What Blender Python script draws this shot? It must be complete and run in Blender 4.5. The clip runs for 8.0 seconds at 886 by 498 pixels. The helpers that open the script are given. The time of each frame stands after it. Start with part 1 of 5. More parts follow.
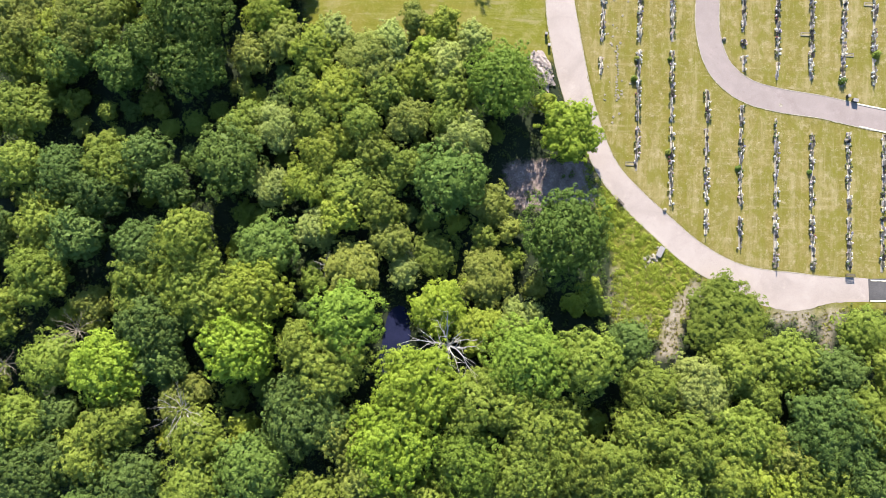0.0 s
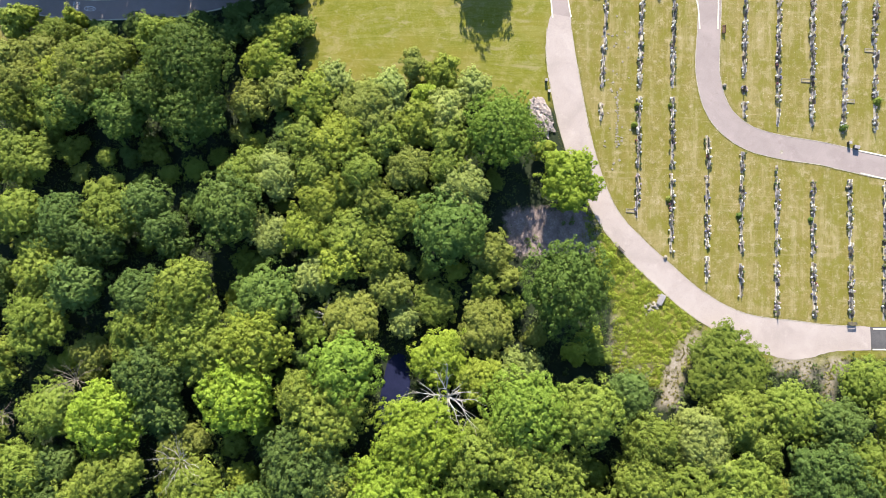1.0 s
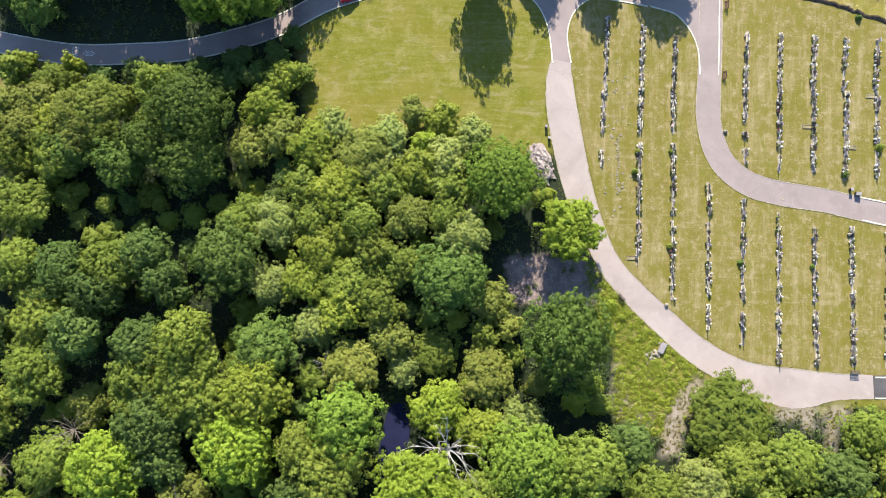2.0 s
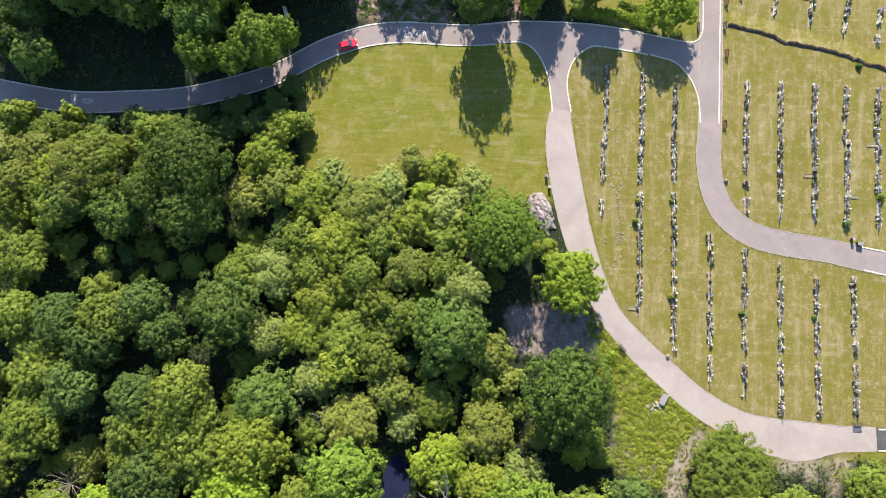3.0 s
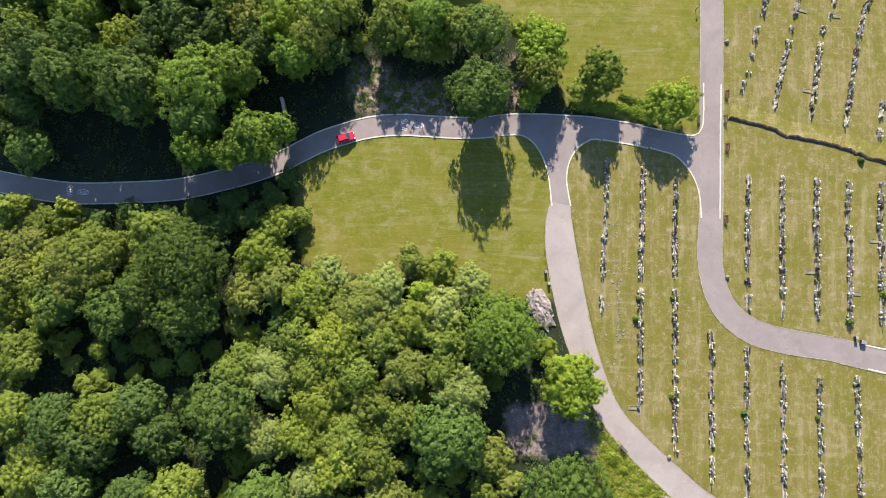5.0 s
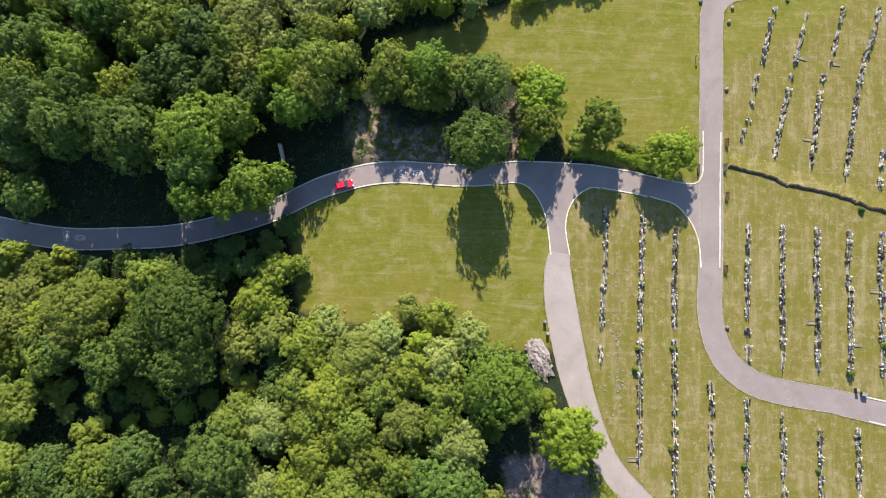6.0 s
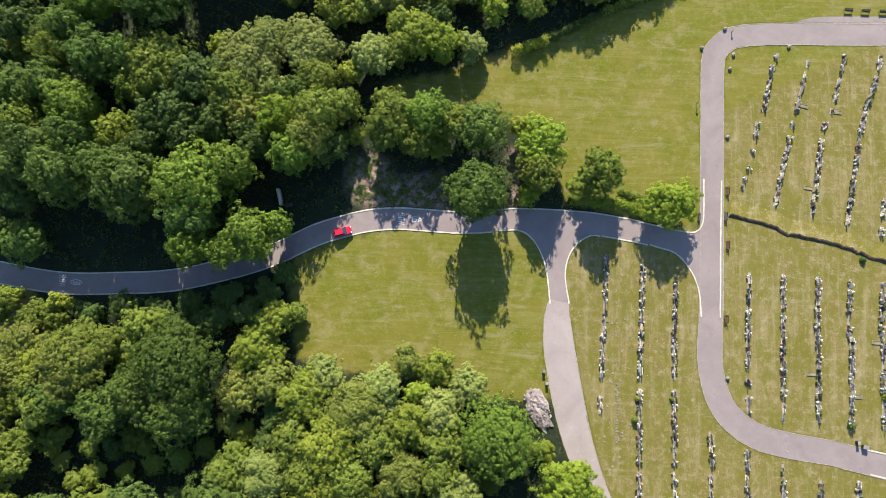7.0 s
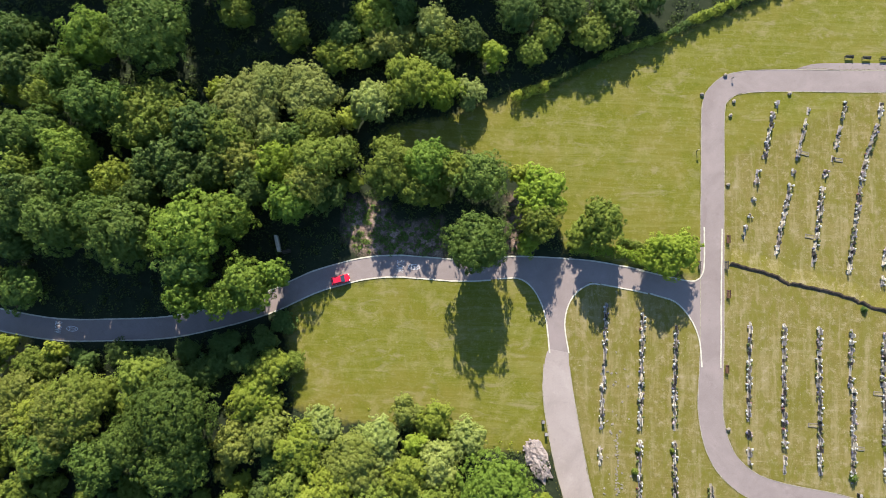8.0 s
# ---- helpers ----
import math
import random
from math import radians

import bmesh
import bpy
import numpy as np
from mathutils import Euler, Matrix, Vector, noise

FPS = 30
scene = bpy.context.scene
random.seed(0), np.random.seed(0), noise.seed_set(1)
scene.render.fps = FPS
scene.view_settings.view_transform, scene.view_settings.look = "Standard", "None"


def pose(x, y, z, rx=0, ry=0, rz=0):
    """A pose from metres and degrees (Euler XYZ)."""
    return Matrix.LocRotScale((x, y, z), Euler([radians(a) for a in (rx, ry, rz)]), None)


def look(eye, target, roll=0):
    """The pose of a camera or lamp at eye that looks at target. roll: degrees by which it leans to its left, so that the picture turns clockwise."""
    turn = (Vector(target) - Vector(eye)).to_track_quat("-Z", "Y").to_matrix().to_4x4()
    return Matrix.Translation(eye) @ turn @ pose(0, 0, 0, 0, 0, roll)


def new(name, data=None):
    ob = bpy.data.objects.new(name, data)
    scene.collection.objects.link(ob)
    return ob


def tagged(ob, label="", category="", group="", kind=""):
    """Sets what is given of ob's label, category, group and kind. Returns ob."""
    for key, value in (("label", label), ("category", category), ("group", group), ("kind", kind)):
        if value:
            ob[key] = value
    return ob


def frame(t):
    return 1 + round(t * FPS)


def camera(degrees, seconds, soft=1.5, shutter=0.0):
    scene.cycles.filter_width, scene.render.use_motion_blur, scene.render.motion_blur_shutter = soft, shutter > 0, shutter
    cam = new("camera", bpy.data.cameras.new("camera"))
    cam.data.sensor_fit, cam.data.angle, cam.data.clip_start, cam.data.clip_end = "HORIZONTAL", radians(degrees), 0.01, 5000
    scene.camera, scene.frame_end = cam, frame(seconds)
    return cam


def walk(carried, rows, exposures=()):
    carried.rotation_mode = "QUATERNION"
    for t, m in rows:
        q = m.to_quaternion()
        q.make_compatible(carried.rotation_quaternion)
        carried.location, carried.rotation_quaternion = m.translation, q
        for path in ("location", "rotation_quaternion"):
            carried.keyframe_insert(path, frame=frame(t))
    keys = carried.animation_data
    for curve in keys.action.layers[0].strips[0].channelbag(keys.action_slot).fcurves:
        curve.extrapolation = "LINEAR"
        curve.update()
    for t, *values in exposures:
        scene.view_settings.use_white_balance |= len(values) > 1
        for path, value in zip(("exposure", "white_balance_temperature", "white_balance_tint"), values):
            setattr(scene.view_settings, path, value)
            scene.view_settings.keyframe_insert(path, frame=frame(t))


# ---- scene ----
cam = camera(74.0, 8.0, soft=0.85)
PATH = [
    (0, (0.655, 3.275, 127.805), (0.62, 3.396, 125.809), -13.9),
    (0.5, (0.614, 7.981, 127.862), (0.577, 8.107, 125.867), -14.3),
    (1, (0.564, 12.747, 127.938), (0.525, 12.881, 125.942), -14.0),
    (1.5, (0.478, 17.601, 128.007), (0.438, 17.739, 126.012), -14.2),
    (1.7, (0.428, 19.568, 128.02), (0.387, 19.707, 126.026), -14.4),
    (2.8, (0.085, 30.486, 128.127), (0.043, 30.642, 126.134), -12.8),
    (3, (0.035, 32.471, 128.139), (-0.007, 32.629, 126.146), -12.8),
    (3.5, (-0.06, 37.435, 128.203), (-0.102, 37.595, 126.21), -12.7),
    (4, (-0.132, 42.412, 128.287), (-0.176, 42.582, 126.294), -12.2),
    (4.5, (-0.183, 47.393, 128.374), (-0.227, 47.565, 126.382), -12.2),
    (4.7, (-0.193, 49.38, 128.397), (-0.238, 49.553, 126.405), -12.6),
    (5.8, (-0.205, 60.255, 128.635), (-0.25, 60.443, 126.644), -11.1),
    (6, (-0.224, 62.223, 128.655), (-0.269, 62.412, 126.665), -11.2),
    (6.5, (-0.323, 67.135, 128.73), (-0.369, 67.326, 126.74), -11.0),
    (7, (-0.466, 72.072, 128.801), (-0.51, 72.271, 126.811), -10.0),
    (7.5, (-0.631, 77.026, 128.884), (-0.675, 77.226, 126.895), -9.6),
    (8, (-0.813, 81.991, 128.942), (-0.855, 82.2, 126.953), -8.8),
]
walk(cam, [(t, look(eye, target, roll)) for t, eye, target, roll in PATH], exposures=[(0, 1.88), (3.5, 1.6), (8, 1.45)])

# ---- world, sun ----
SUN_DIR = Vector((-0.09, 1.0, 0.555)).normalized()
world = bpy.data.worlds.new("sky")
scene.world = world
world.use_nodes = True
sky = world.node_tree.nodes.new("ShaderNodeTexSky")
sky.sky_type = "NISHITA"
sky.sun_disc = False
sky.ozone_density, sky.dust_density = 4.0, 0.3
sky.sun_elevation = math.asin(SUN_DIR.z)
sky.sun_rotation = math.atan2(SUN_DIR.x, SUN_DIR.y)
background = world.node_tree.nodes["Background"]
background.inputs[1].default_value = 0.110
world.node_tree.links.new(sky.outputs[0], background.inputs[0])
sun = new("sun", bpy.data.lights.new("sun", "SUN"))
sun.data.energy, sun.data.angle, sun.data.color = 5.0, radians(0.53), (1.0, 0.94, 0.835)
sun.matrix_world = look(SUN_DIR * 300, (0, 0, 0))


# ---- materials ----
def material(name, rough=0.8, spec=0.25, metal=0.0):
    m = bpy.data.materials.new(name)
    m.use_nodes = True
    b = m.node_tree.nodes["Principled BSDF"]
    b.inputs["Roughness"].default_value = rough
    b.inputs["Specular IOR Level"].default_value = spec
    b.inputs["Metallic"].default_value = metal
    return m, m.node_tree.nodes, m.node_tree.links, b


def ramp(nodes, links, source, stops, mode="LINEAR"):
    r = nodes.new("ShaderNodeValToRGB")
    r.color_ramp.interpolation = mode
    while len(r.color_ramp.elements) < len(stops):
        r.color_ramp.elements.new(0.5)
    for e, (p, c) in zip(r.color_ramp.elements, stops):
        e.position, e.color = p, (*c, 1) if len(c) == 3 else c
    links.new(source, r.inputs[0])
    return r.outputs[0]


def grain(nodes, links, scale, detail=4.0, rough=0.6, coords="Object", squash=None, distort=0.0):
    tc = nodes.new("ShaderNodeTexCoord")
    n = nodes.new("ShaderNodeTexNoise")
    n.inputs["Scale"].default_value, n.inputs["Detail"].default_value = scale, detail
    n.inputs["Roughness"].default_value, n.inputs["Distortion"].default_value = rough, distort
    out = tc.outputs[coords]
    if squash:
        mp = nodes.new("ShaderNodeMapping")
        mp.inputs["Scale"].default_value = squash
        links.new(out, mp.inputs[0])
        out = mp.outputs[0]
    links.new(out, n.inputs["Vector"])
    return n.outputs["Fac"]


def mix(nodes, links, fac, a, b, blend="MIX"):
    n = nodes.new("ShaderNodeMix")
    n.data_type, n.blend_type = "RGBA", blend
    for sock, v in ((n.inputs[0], fac), (n.inputs[6], a), (n.inputs[7], b)):
        if isinstance(v, bpy.types.NodeSocket):
            links.new(v, sock)
        else:
            sock.default_value = v if isinstance(v, (int, float)) else (*v, 1)
    return n.outputs[2]


def calc(nodes, links, op, a, b=0.0):
    n = nodes.new("ShaderNodeMath")
    n.operation = op
    for sock, v in zip(n.inputs, (a, b)):
        if isinstance(v, bpy.types.NodeSocket):
            links.new(v, sock)
        else:
            sock.default_value = v
    return n.outputs[0]


def relief(nodes, links, b, height, strength, distance):
    n = nodes.new("ShaderNodeBump")
    n.inputs["Strength"].default_value, n.inputs["Distance"].default_value = strength, distance
    links.new(height, n.inputs["Height"])
    links.new(n.outputs[0], b.inputs["Normal"])


def plain(name, dark, light, scale=3.0, rough=0.8, spec=0.25, metal=0.0, bump=0.0, vary=0.0):
    """Two tones by noise at two scales, and a shift from object to object."""
    m, nodes, links, b = material(name, rough, spec, metal)
    f = calc(nodes, links, "ADD", calc(nodes, links, "MULTIPLY", grain(nodes, links, scale), 0.6),
             calc(nodes, links, "MULTIPLY", grain(nodes, links, scale * 9), 0.4))
    c = ramp(nodes, links, f, ((0.36, dark), (0.64, light)))
    if vary:
        info = nodes.new("ShaderNodeObjectInfo")
        hsv = nodes.new("ShaderNodeHueSaturation")
        links.new(c, hsv.inputs["Color"])
        links.new(calc(nodes, links, "ADD", calc(nodes, links, "MULTIPLY", info.outputs["Random"], vary), 1 - vary / 2), hsv.inputs["Value"])
        c = hsv.outputs[0]
    links.new(c, b.inputs["Base Color"])
    if bump:
        relief(nodes, links, b, f, 0.6, bump)
    return m


def leaf_material(name, dark, mid, light, vary=0.3, glow=0.38):
    """Leaves: a tone for each leaf clump, a slow drift over the crown and a shift from tree to tree; light passes through a little."""
    m, nodes, links, b = material(name, 0.6, 0.10)
    geo = nodes.new("ShaderNodeNewGeometry")
    info = nodes.new("ShaderNodeObjectInfo")
    f = calc(nodes, links, "ADD", calc(nodes, links, "MULTIPLY", geo.outputs["Random Per Island"], 0.20),
             calc(nodes, links, "MULTIPLY", grain(nodes, links, 0.45, 4.0), 0.80))
    near = [[m + 0.62 * (v - m) for v, m in zip(tone, mid)] for tone in (dark, light)]
    c = ramp(nodes, links, f, ((0.26, near[0]), (0.5, mid), (0.74, near[1])))
    hsv = nodes.new("ShaderNodeHueSaturation")
    links.new(c, hsv.inputs["Color"])
    r = info.outputs["Random"]
    links.new(calc(nodes, links, "ADD", calc(nodes, links, "MULTIPLY", r, vary), 1 - vary / 2), hsv.inputs["Value"])
    r2 = calc(nodes, links, "FRACT", calc(nodes, links, "MULTIPLY", r, 7.31))
    links.new(calc(nodes, links, "ADD", calc(nodes, links, "MULTIPLY", r2, 0.012), 0.492), hsv.inputs["Hue"])
    links.new(hsv.outputs[0], b.inputs["Base Color"])
    t = nodes.new("ShaderNodeBsdfTranslucent")
    links.new(hsv.outputs[0], t.inputs[0])
    mx = nodes.new("ShaderNodeMixShader")
    mx.inputs[0].default_value = glow
    links.new(b.outputs[0], mx.inputs[1])
    links.new(t.outputs[0], mx.inputs[2])
    links.new(mx.outputs[0], nodes["Material Output"].inputs[0])
    return m


def ground_material():
    """Mown grass, meadow, woodland floor, ash-grey soil and bare earth, blended by the painted weights with ragged edges."""
    m, nodes, links, b = material("ground", 0.95, 0.1)

    def weight(name, edge=0.5):
        a = nodes.new("ShaderNodeAttribute")
        a.attribute_name = name
        near = calc(nodes, links, "MINIMUM", calc(nodes, links, "MULTIPLY", a.outputs["Fac"], 6.0), 1.3)
        f = calc(nodes, links, "ADD", a.outputs["Fac"], calc(nodes, links, "MULTIPLY", calc(nodes, links, "SUBTRACT", grain(nodes, links, 0.55, 6.0, 0.7), 0.5), near))
        return ramp(nodes, links, f, ((0.5 - edge / 2, (0, 0, 0)), (0.5 + edge / 2, (1, 1, 1))))

    big = grain(nodes, links, 0.055, 3.0, 0.55)
    mid = grain(nodes, links, 0.45, 6.0, 0.75)
    fine = grain(nodes, links, 2.6, 5.0, 0.75)
    stripes = grain(nodes, links, 1.0, 4.0, 0.65, squash=(0.045, 0.55, 1), distort=1.4)
    f = calc(nodes, links, "ADD", calc(nodes, links, "MULTIPLY", mid, 0.5), calc(nodes, links, "MULTIPLY", fine, 0.5))

    def over(c, source, low, high, most, tone):
        return mix(nodes, links, ramp(nodes, links, source, ((low, (0, 0, 0)), (high, (most, most, most)))), c, tone)

    mown = ramp(nodes, links, f, ((0.36, (0.088, 0.080, 0.0135)), (0.5, (0.137, 0.111, 0.0280)), (0.64, (0.178, 0.146, 0.0510))))
    mown = over(mown, big, 0.44, 0.62, 0.45, (0.176, 0.140, 0.0560))
    mown = over(mown, grain(nodes, links, 0.10, 6.0, 0.70), 0.48, 0.62, 0.7, (0.1090, 0.0990, 0.0150))
    mown = over(mown, grain(nodes, links, 1.0, 5.0, 0.7, squash=(0.55, 0.050, 0.5), distort=0.3), 0.49, 0.68, 0.55, (0.246, 0.202, 0.110))
    mown = over(mown, grain(nodes, links, 1.0, 5.0, 0.7, squash=(0.07, 0.80, 0.5)), 0.55, 0.70, 0.45, (0.250, 0.200, 0.112))
    mown = over(mown, grain(nodes, links, 0.55, 8.0, 0.80), 0.51, 0.66, 0.75, (0.262, 0.214, 0.130))
    mown = over(mown, grain(nodes, links, 1.0, 6.0, 0.72, squash=(0.38, 0.22, 0.87), distort=0.4), 0.49, 0.60, 0.80, (0.117, 0.106, 0.0165))
    mown = over(mown, grain(nodes, links, 1.6, 4.0, 0.7), 0.62, 0.72, 0.55, (0.380, 0.335, 0.230))
    meadow = ramp(nodes, links, f, ((0.34, (0.078, 0.085, 0.0080)), (0.5, (0.113, 0.112, 0.0135)), (0.66, (0.152, 0.139, 0.0290))))
    meadow = over(meadow, grain(nodes, links, 0.06, 4.0, 0.6), 0.46, 0.60, 0.55, (0.146, 0.121, 0.0235))
    meadow = over(meadow, stripes, 0.47, 0.64, 0.38, (0.180, 0.162, 0.0520))
    meadow = over(meadow, grain(nodes, links, 1.0, 5.0, 0.7, squash=(0.16, 0.42, 1), distort=0.8), 0.54, 0.68, 0.50, (0.215, 0.176, 0.0950))
    meadow = over(meadow, grain(nodes, links, 0.9, 6.0, 0.78), 0.56, 0.72, 0.50, (0.240, 0.205, 0.115))
    meadow = over(meadow, grain(nodes, links, 0.16, 6.0, 0.7), 0.55, 0.66, 0.40, (0.088, 0.098, 0.0075))
    meadow = over(meadow, grain(nodes, links, 0.22, 8.0, 0.74), 0.52, 0.64, 0.50, (0.205, 0.172, 0.0700))
    # woodland floor kept near black: shade under the crowns is put into its tone
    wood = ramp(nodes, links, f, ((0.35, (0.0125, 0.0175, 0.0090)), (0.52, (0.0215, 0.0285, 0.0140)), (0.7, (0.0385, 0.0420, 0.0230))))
    ash = ramp(nodes, links, f, ((0.35, (0.0850, 0.0610, 0.0540)), (0.52, (0.205, 0.153, 0.138)), (0.68, (0.410, 0.325, 0.290))))
    bare = ramp(nodes, links, f, ((0.35, (0.120, 0.102, 0.062)), (0.52, (0.215, 0.180, 0.140)), (0.70, (0.36, 0.315, 0.285))))
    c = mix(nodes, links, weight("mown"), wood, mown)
    c = mix(nodes, links, weight("meadow"), c, meadow)
    c = mix(nodes, links, weight("ash"), c, ash)
    litter = ramp(nodes, links, f, ((0.36, (0.0551, 0.0446, 0.0311)), (0.5, (0.190, 0.128, 0.098)), (0.66, (0.500, 0.350, 0.275))))
    c = mix(nodes, links, weight("litter", 0.9), c, litter)
    c = mix(nodes, links, weight("bare", 0.8), c, bare)
    links.new(c, b.inputs["Base Color"])
    relief(nodes, links, b, f, 0.5, 0.12)
    return m


def tarmac_material(name, dark, mid, light):
    """Worn tarmac: broad pale and dark drifts, fine grit, and small patched stains."""
    m, nodes, links, b = material(name, 0.85, 0.25)
    big = grain(nodes, links, 0.16, 5.0, 0.6, distort=0.8)
    fine = grain(nodes, links, 7.0, 4.0, 0.7)
    f = calc(nodes, links, "ADD", calc(nodes, links, "MULTIPLY", big, 0.55), calc(nodes, links, "MULTIPLY", fine, 0.45))
    c = ramp(nodes, links, f, ((0.36, dark), (0.5, mid), (0.66, light)))
    stain = ramp(nodes, links, grain(nodes, links, 0.9, 6.0, 0.72), ((0.58, (0, 0, 0)), (0.74, (0.45, 0.45, 0.45))))
    c = mix(nodes, links, stain, c, tuple(v * 0.72 for v in dark))
    dust = ramp(nodes, links, grain(nodes, links, 0.4, 7.0, 0.75), ((0.56, (0, 0, 0)), (0.70, (0.5, 0.5, 0.5))))
    c = mix(nodes, links, dust, c, tuple(v * 1.14 for v in light))
    links.new(c, b.inputs["Base Color"])
    relief(nodes, links, b, fine, 0.3, 0.01)
    return m


GROUND = ground_material()
TARMAC = tarmac_material("worn_tarmac", (0.176, 0.138, 0.127), (0.207, 0.167, 0.153), (0.242, 0.192, 0.178))
PALE_TARMAC = tarmac_material("pale_tarmac", (0.226, 0.185, 0.164), (0.270, 0.222, 0.199), (0.308, 0.260, 0.231))
DARK_TARMAC = tarmac_material("dark_tarmac", (0.0408, 0.0383, 0.0388), (0.0646, 0.0594, 0.0595), (0.0952, 0.0858, 0.0841))
KERB = plain("kerb_concrete", (0.347, 0.314, 0.239), (0.512, 0.47, 0.38), 1.2, 0.85)
CONCRETE = plain("concrete", (0.120, 0.102, 0.0755), (0.330, 0.285, 0.226), 1.4, 0.9, bump=0.01)
EDGE_STONE = plain("worn_edging", (0.150, 0.128, 0.092), (0.330, 0.290, 0.220), 1.5, 0.9)
MARKING = plain("road_paint", (0.312, 0.299, 0.299), (0.676, 0.663, 0.65), 3.0, 0.7)
WHITE_MARBLE = plain("white_marble", (0.357, 0.311, 0.245), (0.519, 0.454, 0.363), 2.5, 0.45, 0.5, vary=0.25)
GREY_GRANITE = plain("grey_granite", (0.149, 0.132, 0.128), (0.284, 0.252, 0.243), 9.0, 0.5, 0.5, vary=0.5)
BLACK_GRANITE = plain("black_granite", (0.026, 0.0215, 0.0205), (0.0724, 0.0612, 0.0569), 12.0, 0.35, 0.35, vary=0.4)
SANDSTONE = plain("sandstone", (0.134, 0.112, 0.0854), (0.228, 0.195, 0.154), 4.0, 0.9, bump=0.01, vary=0.3)
BARK = plain("bark", (0.03, 0.024, 0.018), (0.078, 0.063, 0.048), 2.0, 0.95, bump=0.03)
DEADWOOD = plain("bleached_deadwood", (0.18, 0.162, 0.138), (0.348, 0.324, 0.288), 2.0, 0.9)
TWIGS = plain("dry_twigs", (0.096, 0.078, 0.054), (0.216, 0.186, 0.144), 2.0, 0.95)
BENCH_WOOD = plain("bench_wood", (0.0648, 0.0306, 0.0192), (0.13, 0.0663, 0.0432), 3.0, 0.7, vary=0.4)
GREY_WOOD = plain("weathered_wood", (0.0595, 0.0487, 0.0374), (0.112, 0.094, 0.0718), 3.0, 0.85, vary=0.4)
IRON = plain("black_iron", (0.009, 0.009, 0.0096), (0.024, 0.024, 0.0252), 4.0, 0.5, 0.5)
STONE = plain("pale_stone", (0.135, 0.112, 0.080), (0.255, 0.220, 0.170), 1.6, 0.9, bump=0.03, vary=0.35)
RUBBLE = plain("rubble", (0.170, 0.136, 0.121), (0.370, 0.302, 0.272), 2.2, 0.95, bump=0.03, vary=0.5)
DARK_STONE = plain("mossy_wall_stone", (0.0248, 0.0198, 0.0138), (0.0715, 0.0578, 0.0413), 1.6, 0.95, bump=0.03, vary=0.5)
BANK_GRASS = plain("dry_bank_grass", (0.112, 0.098, 0.030), (0.255, 0.208, 0.122), 0.9, 0.95, 0.1, bump=0.05)
BANK_SOIL = plain("bank_soil", (0.0455, 0.0324, 0.0218), (0.121, 0.0857, 0.0561), 1.5, 0.95, 0.1, bump=0.05)
WATER = plain("pond_water", (0.010, 0.012, 0.030), (0.016, 0.018, 0.045), 0.3, 0.10, 0.04)
RED_PAINT = plain("red_car_paint", (0.42, 0.010, 0.030), (0.50, 0.014, 0.040), 0.5, 0.25, 0.5)
GLASS = plain("car_glass", (0.02, 0.03, 0.04), (0.035, 0.045, 0.055), 0.5, 0.05, 0.6)
TYRE = plain("tyre_rubber", (0.012, 0.012, 0.012), (0.03, 0.03, 0.03), 5.0, 0.9)
CHROME = plain("alloy", (0.45, 0.45, 0.46), (0.6, 0.6, 0.62), 4.0, 0.3, 0.5, metal=1.0)
LAMP_GLASS = plain("lamp_glass", (0.6, 0.6, 0.6), (0.8, 0.8, 0.8), 2.0, 0.15, 0.5)
PETALS = [plain("petals_" + n, d, l, 4.0, 0.7, vary=0.3) for n, d, l in (
    ("white", (0.338, 0.33, 0.3), (0.562, 0.555, 0.51)), ("pink", (0.28, 0.20, 0.205), (0.42, 0.33, 0.33)), ("yellow", (0.24, 0.21, 0.06), (0.36, 0.32, 0.11)),
    ("red", (0.13, 0.045, 0.045), (0.21, 0.075, 0.07)), ("violet", (0.10, 0.095, 0.15), (0.19, 0.18, 0.26)), ("green", (0.0475, 0.0665, 0.015), (0.10, 0.12, 0.03)))]
LEAF = {
    "o": leaf_material("oak_leaves", (0.0543, 0.0937, 0.0184), (0.104, 0.157, 0.0301), (0.151, 0.208, 0.0461)),
    "k": leaf_material("dense_oak_leaves", (0.042, 0.073, 0.0135), (0.080, 0.120, 0.0210), (0.115, 0.160, 0.0320)),
    "p": leaf_material("light_oak_leaves", (0.0754, 0.131, 0.018), (0.141, 0.211, 0.028), (0.209, 0.284, 0.0439)),
    "d": leaf_material("dark_woodland_leaves", (0.0447, 0.0779, 0.0183), (0.084, 0.127, 0.0283), (0.123, 0.166, 0.0431), 0.35),
    "m": leaf_material("woodland_leaves", (0.0859, 0.12, 0.0167), (0.153, 0.194, 0.0294), (0.215, 0.246, 0.0499), 0.34),
    "y": leaf_material("maple_leaves", (0.121, 0.156, 0.0153), (0.205, 0.245, 0.0306), (0.269, 0.291, 0.0572), 0.28),
    "v": leaf_material("lime_leaves", (0.117, 0.174, 0.0152), (0.202, 0.271, 0.0275), (0.272, 0.322, 0.0526), 0.25),
    "g": leaf_material("willow_leaves", (0.133, 0.168, 0.0349), (0.227, 0.267, 0.0649), (0.309, 0.336, 0.114), 0.3),
    "l": leaf_material("birch_leaves", (0.115, 0.14, 0.0208), (0.188, 0.212, 0.0398), (0.245, 0.26, 0.0746), 0.3),
}
UNDERGROWTH = leaf_material("undergrowth_leaves", (0.032, 0.050, 0.015), (0.064, 0.088, 0.025), (0.105, 0.132, 0.040), 0.3)
SCRUB = leaf_material("scrub_leaves", (0.055, 0.085, 0.020), (0.105, 0.15, 0.032), (0.17, 0.215, 0.055), 0.3)
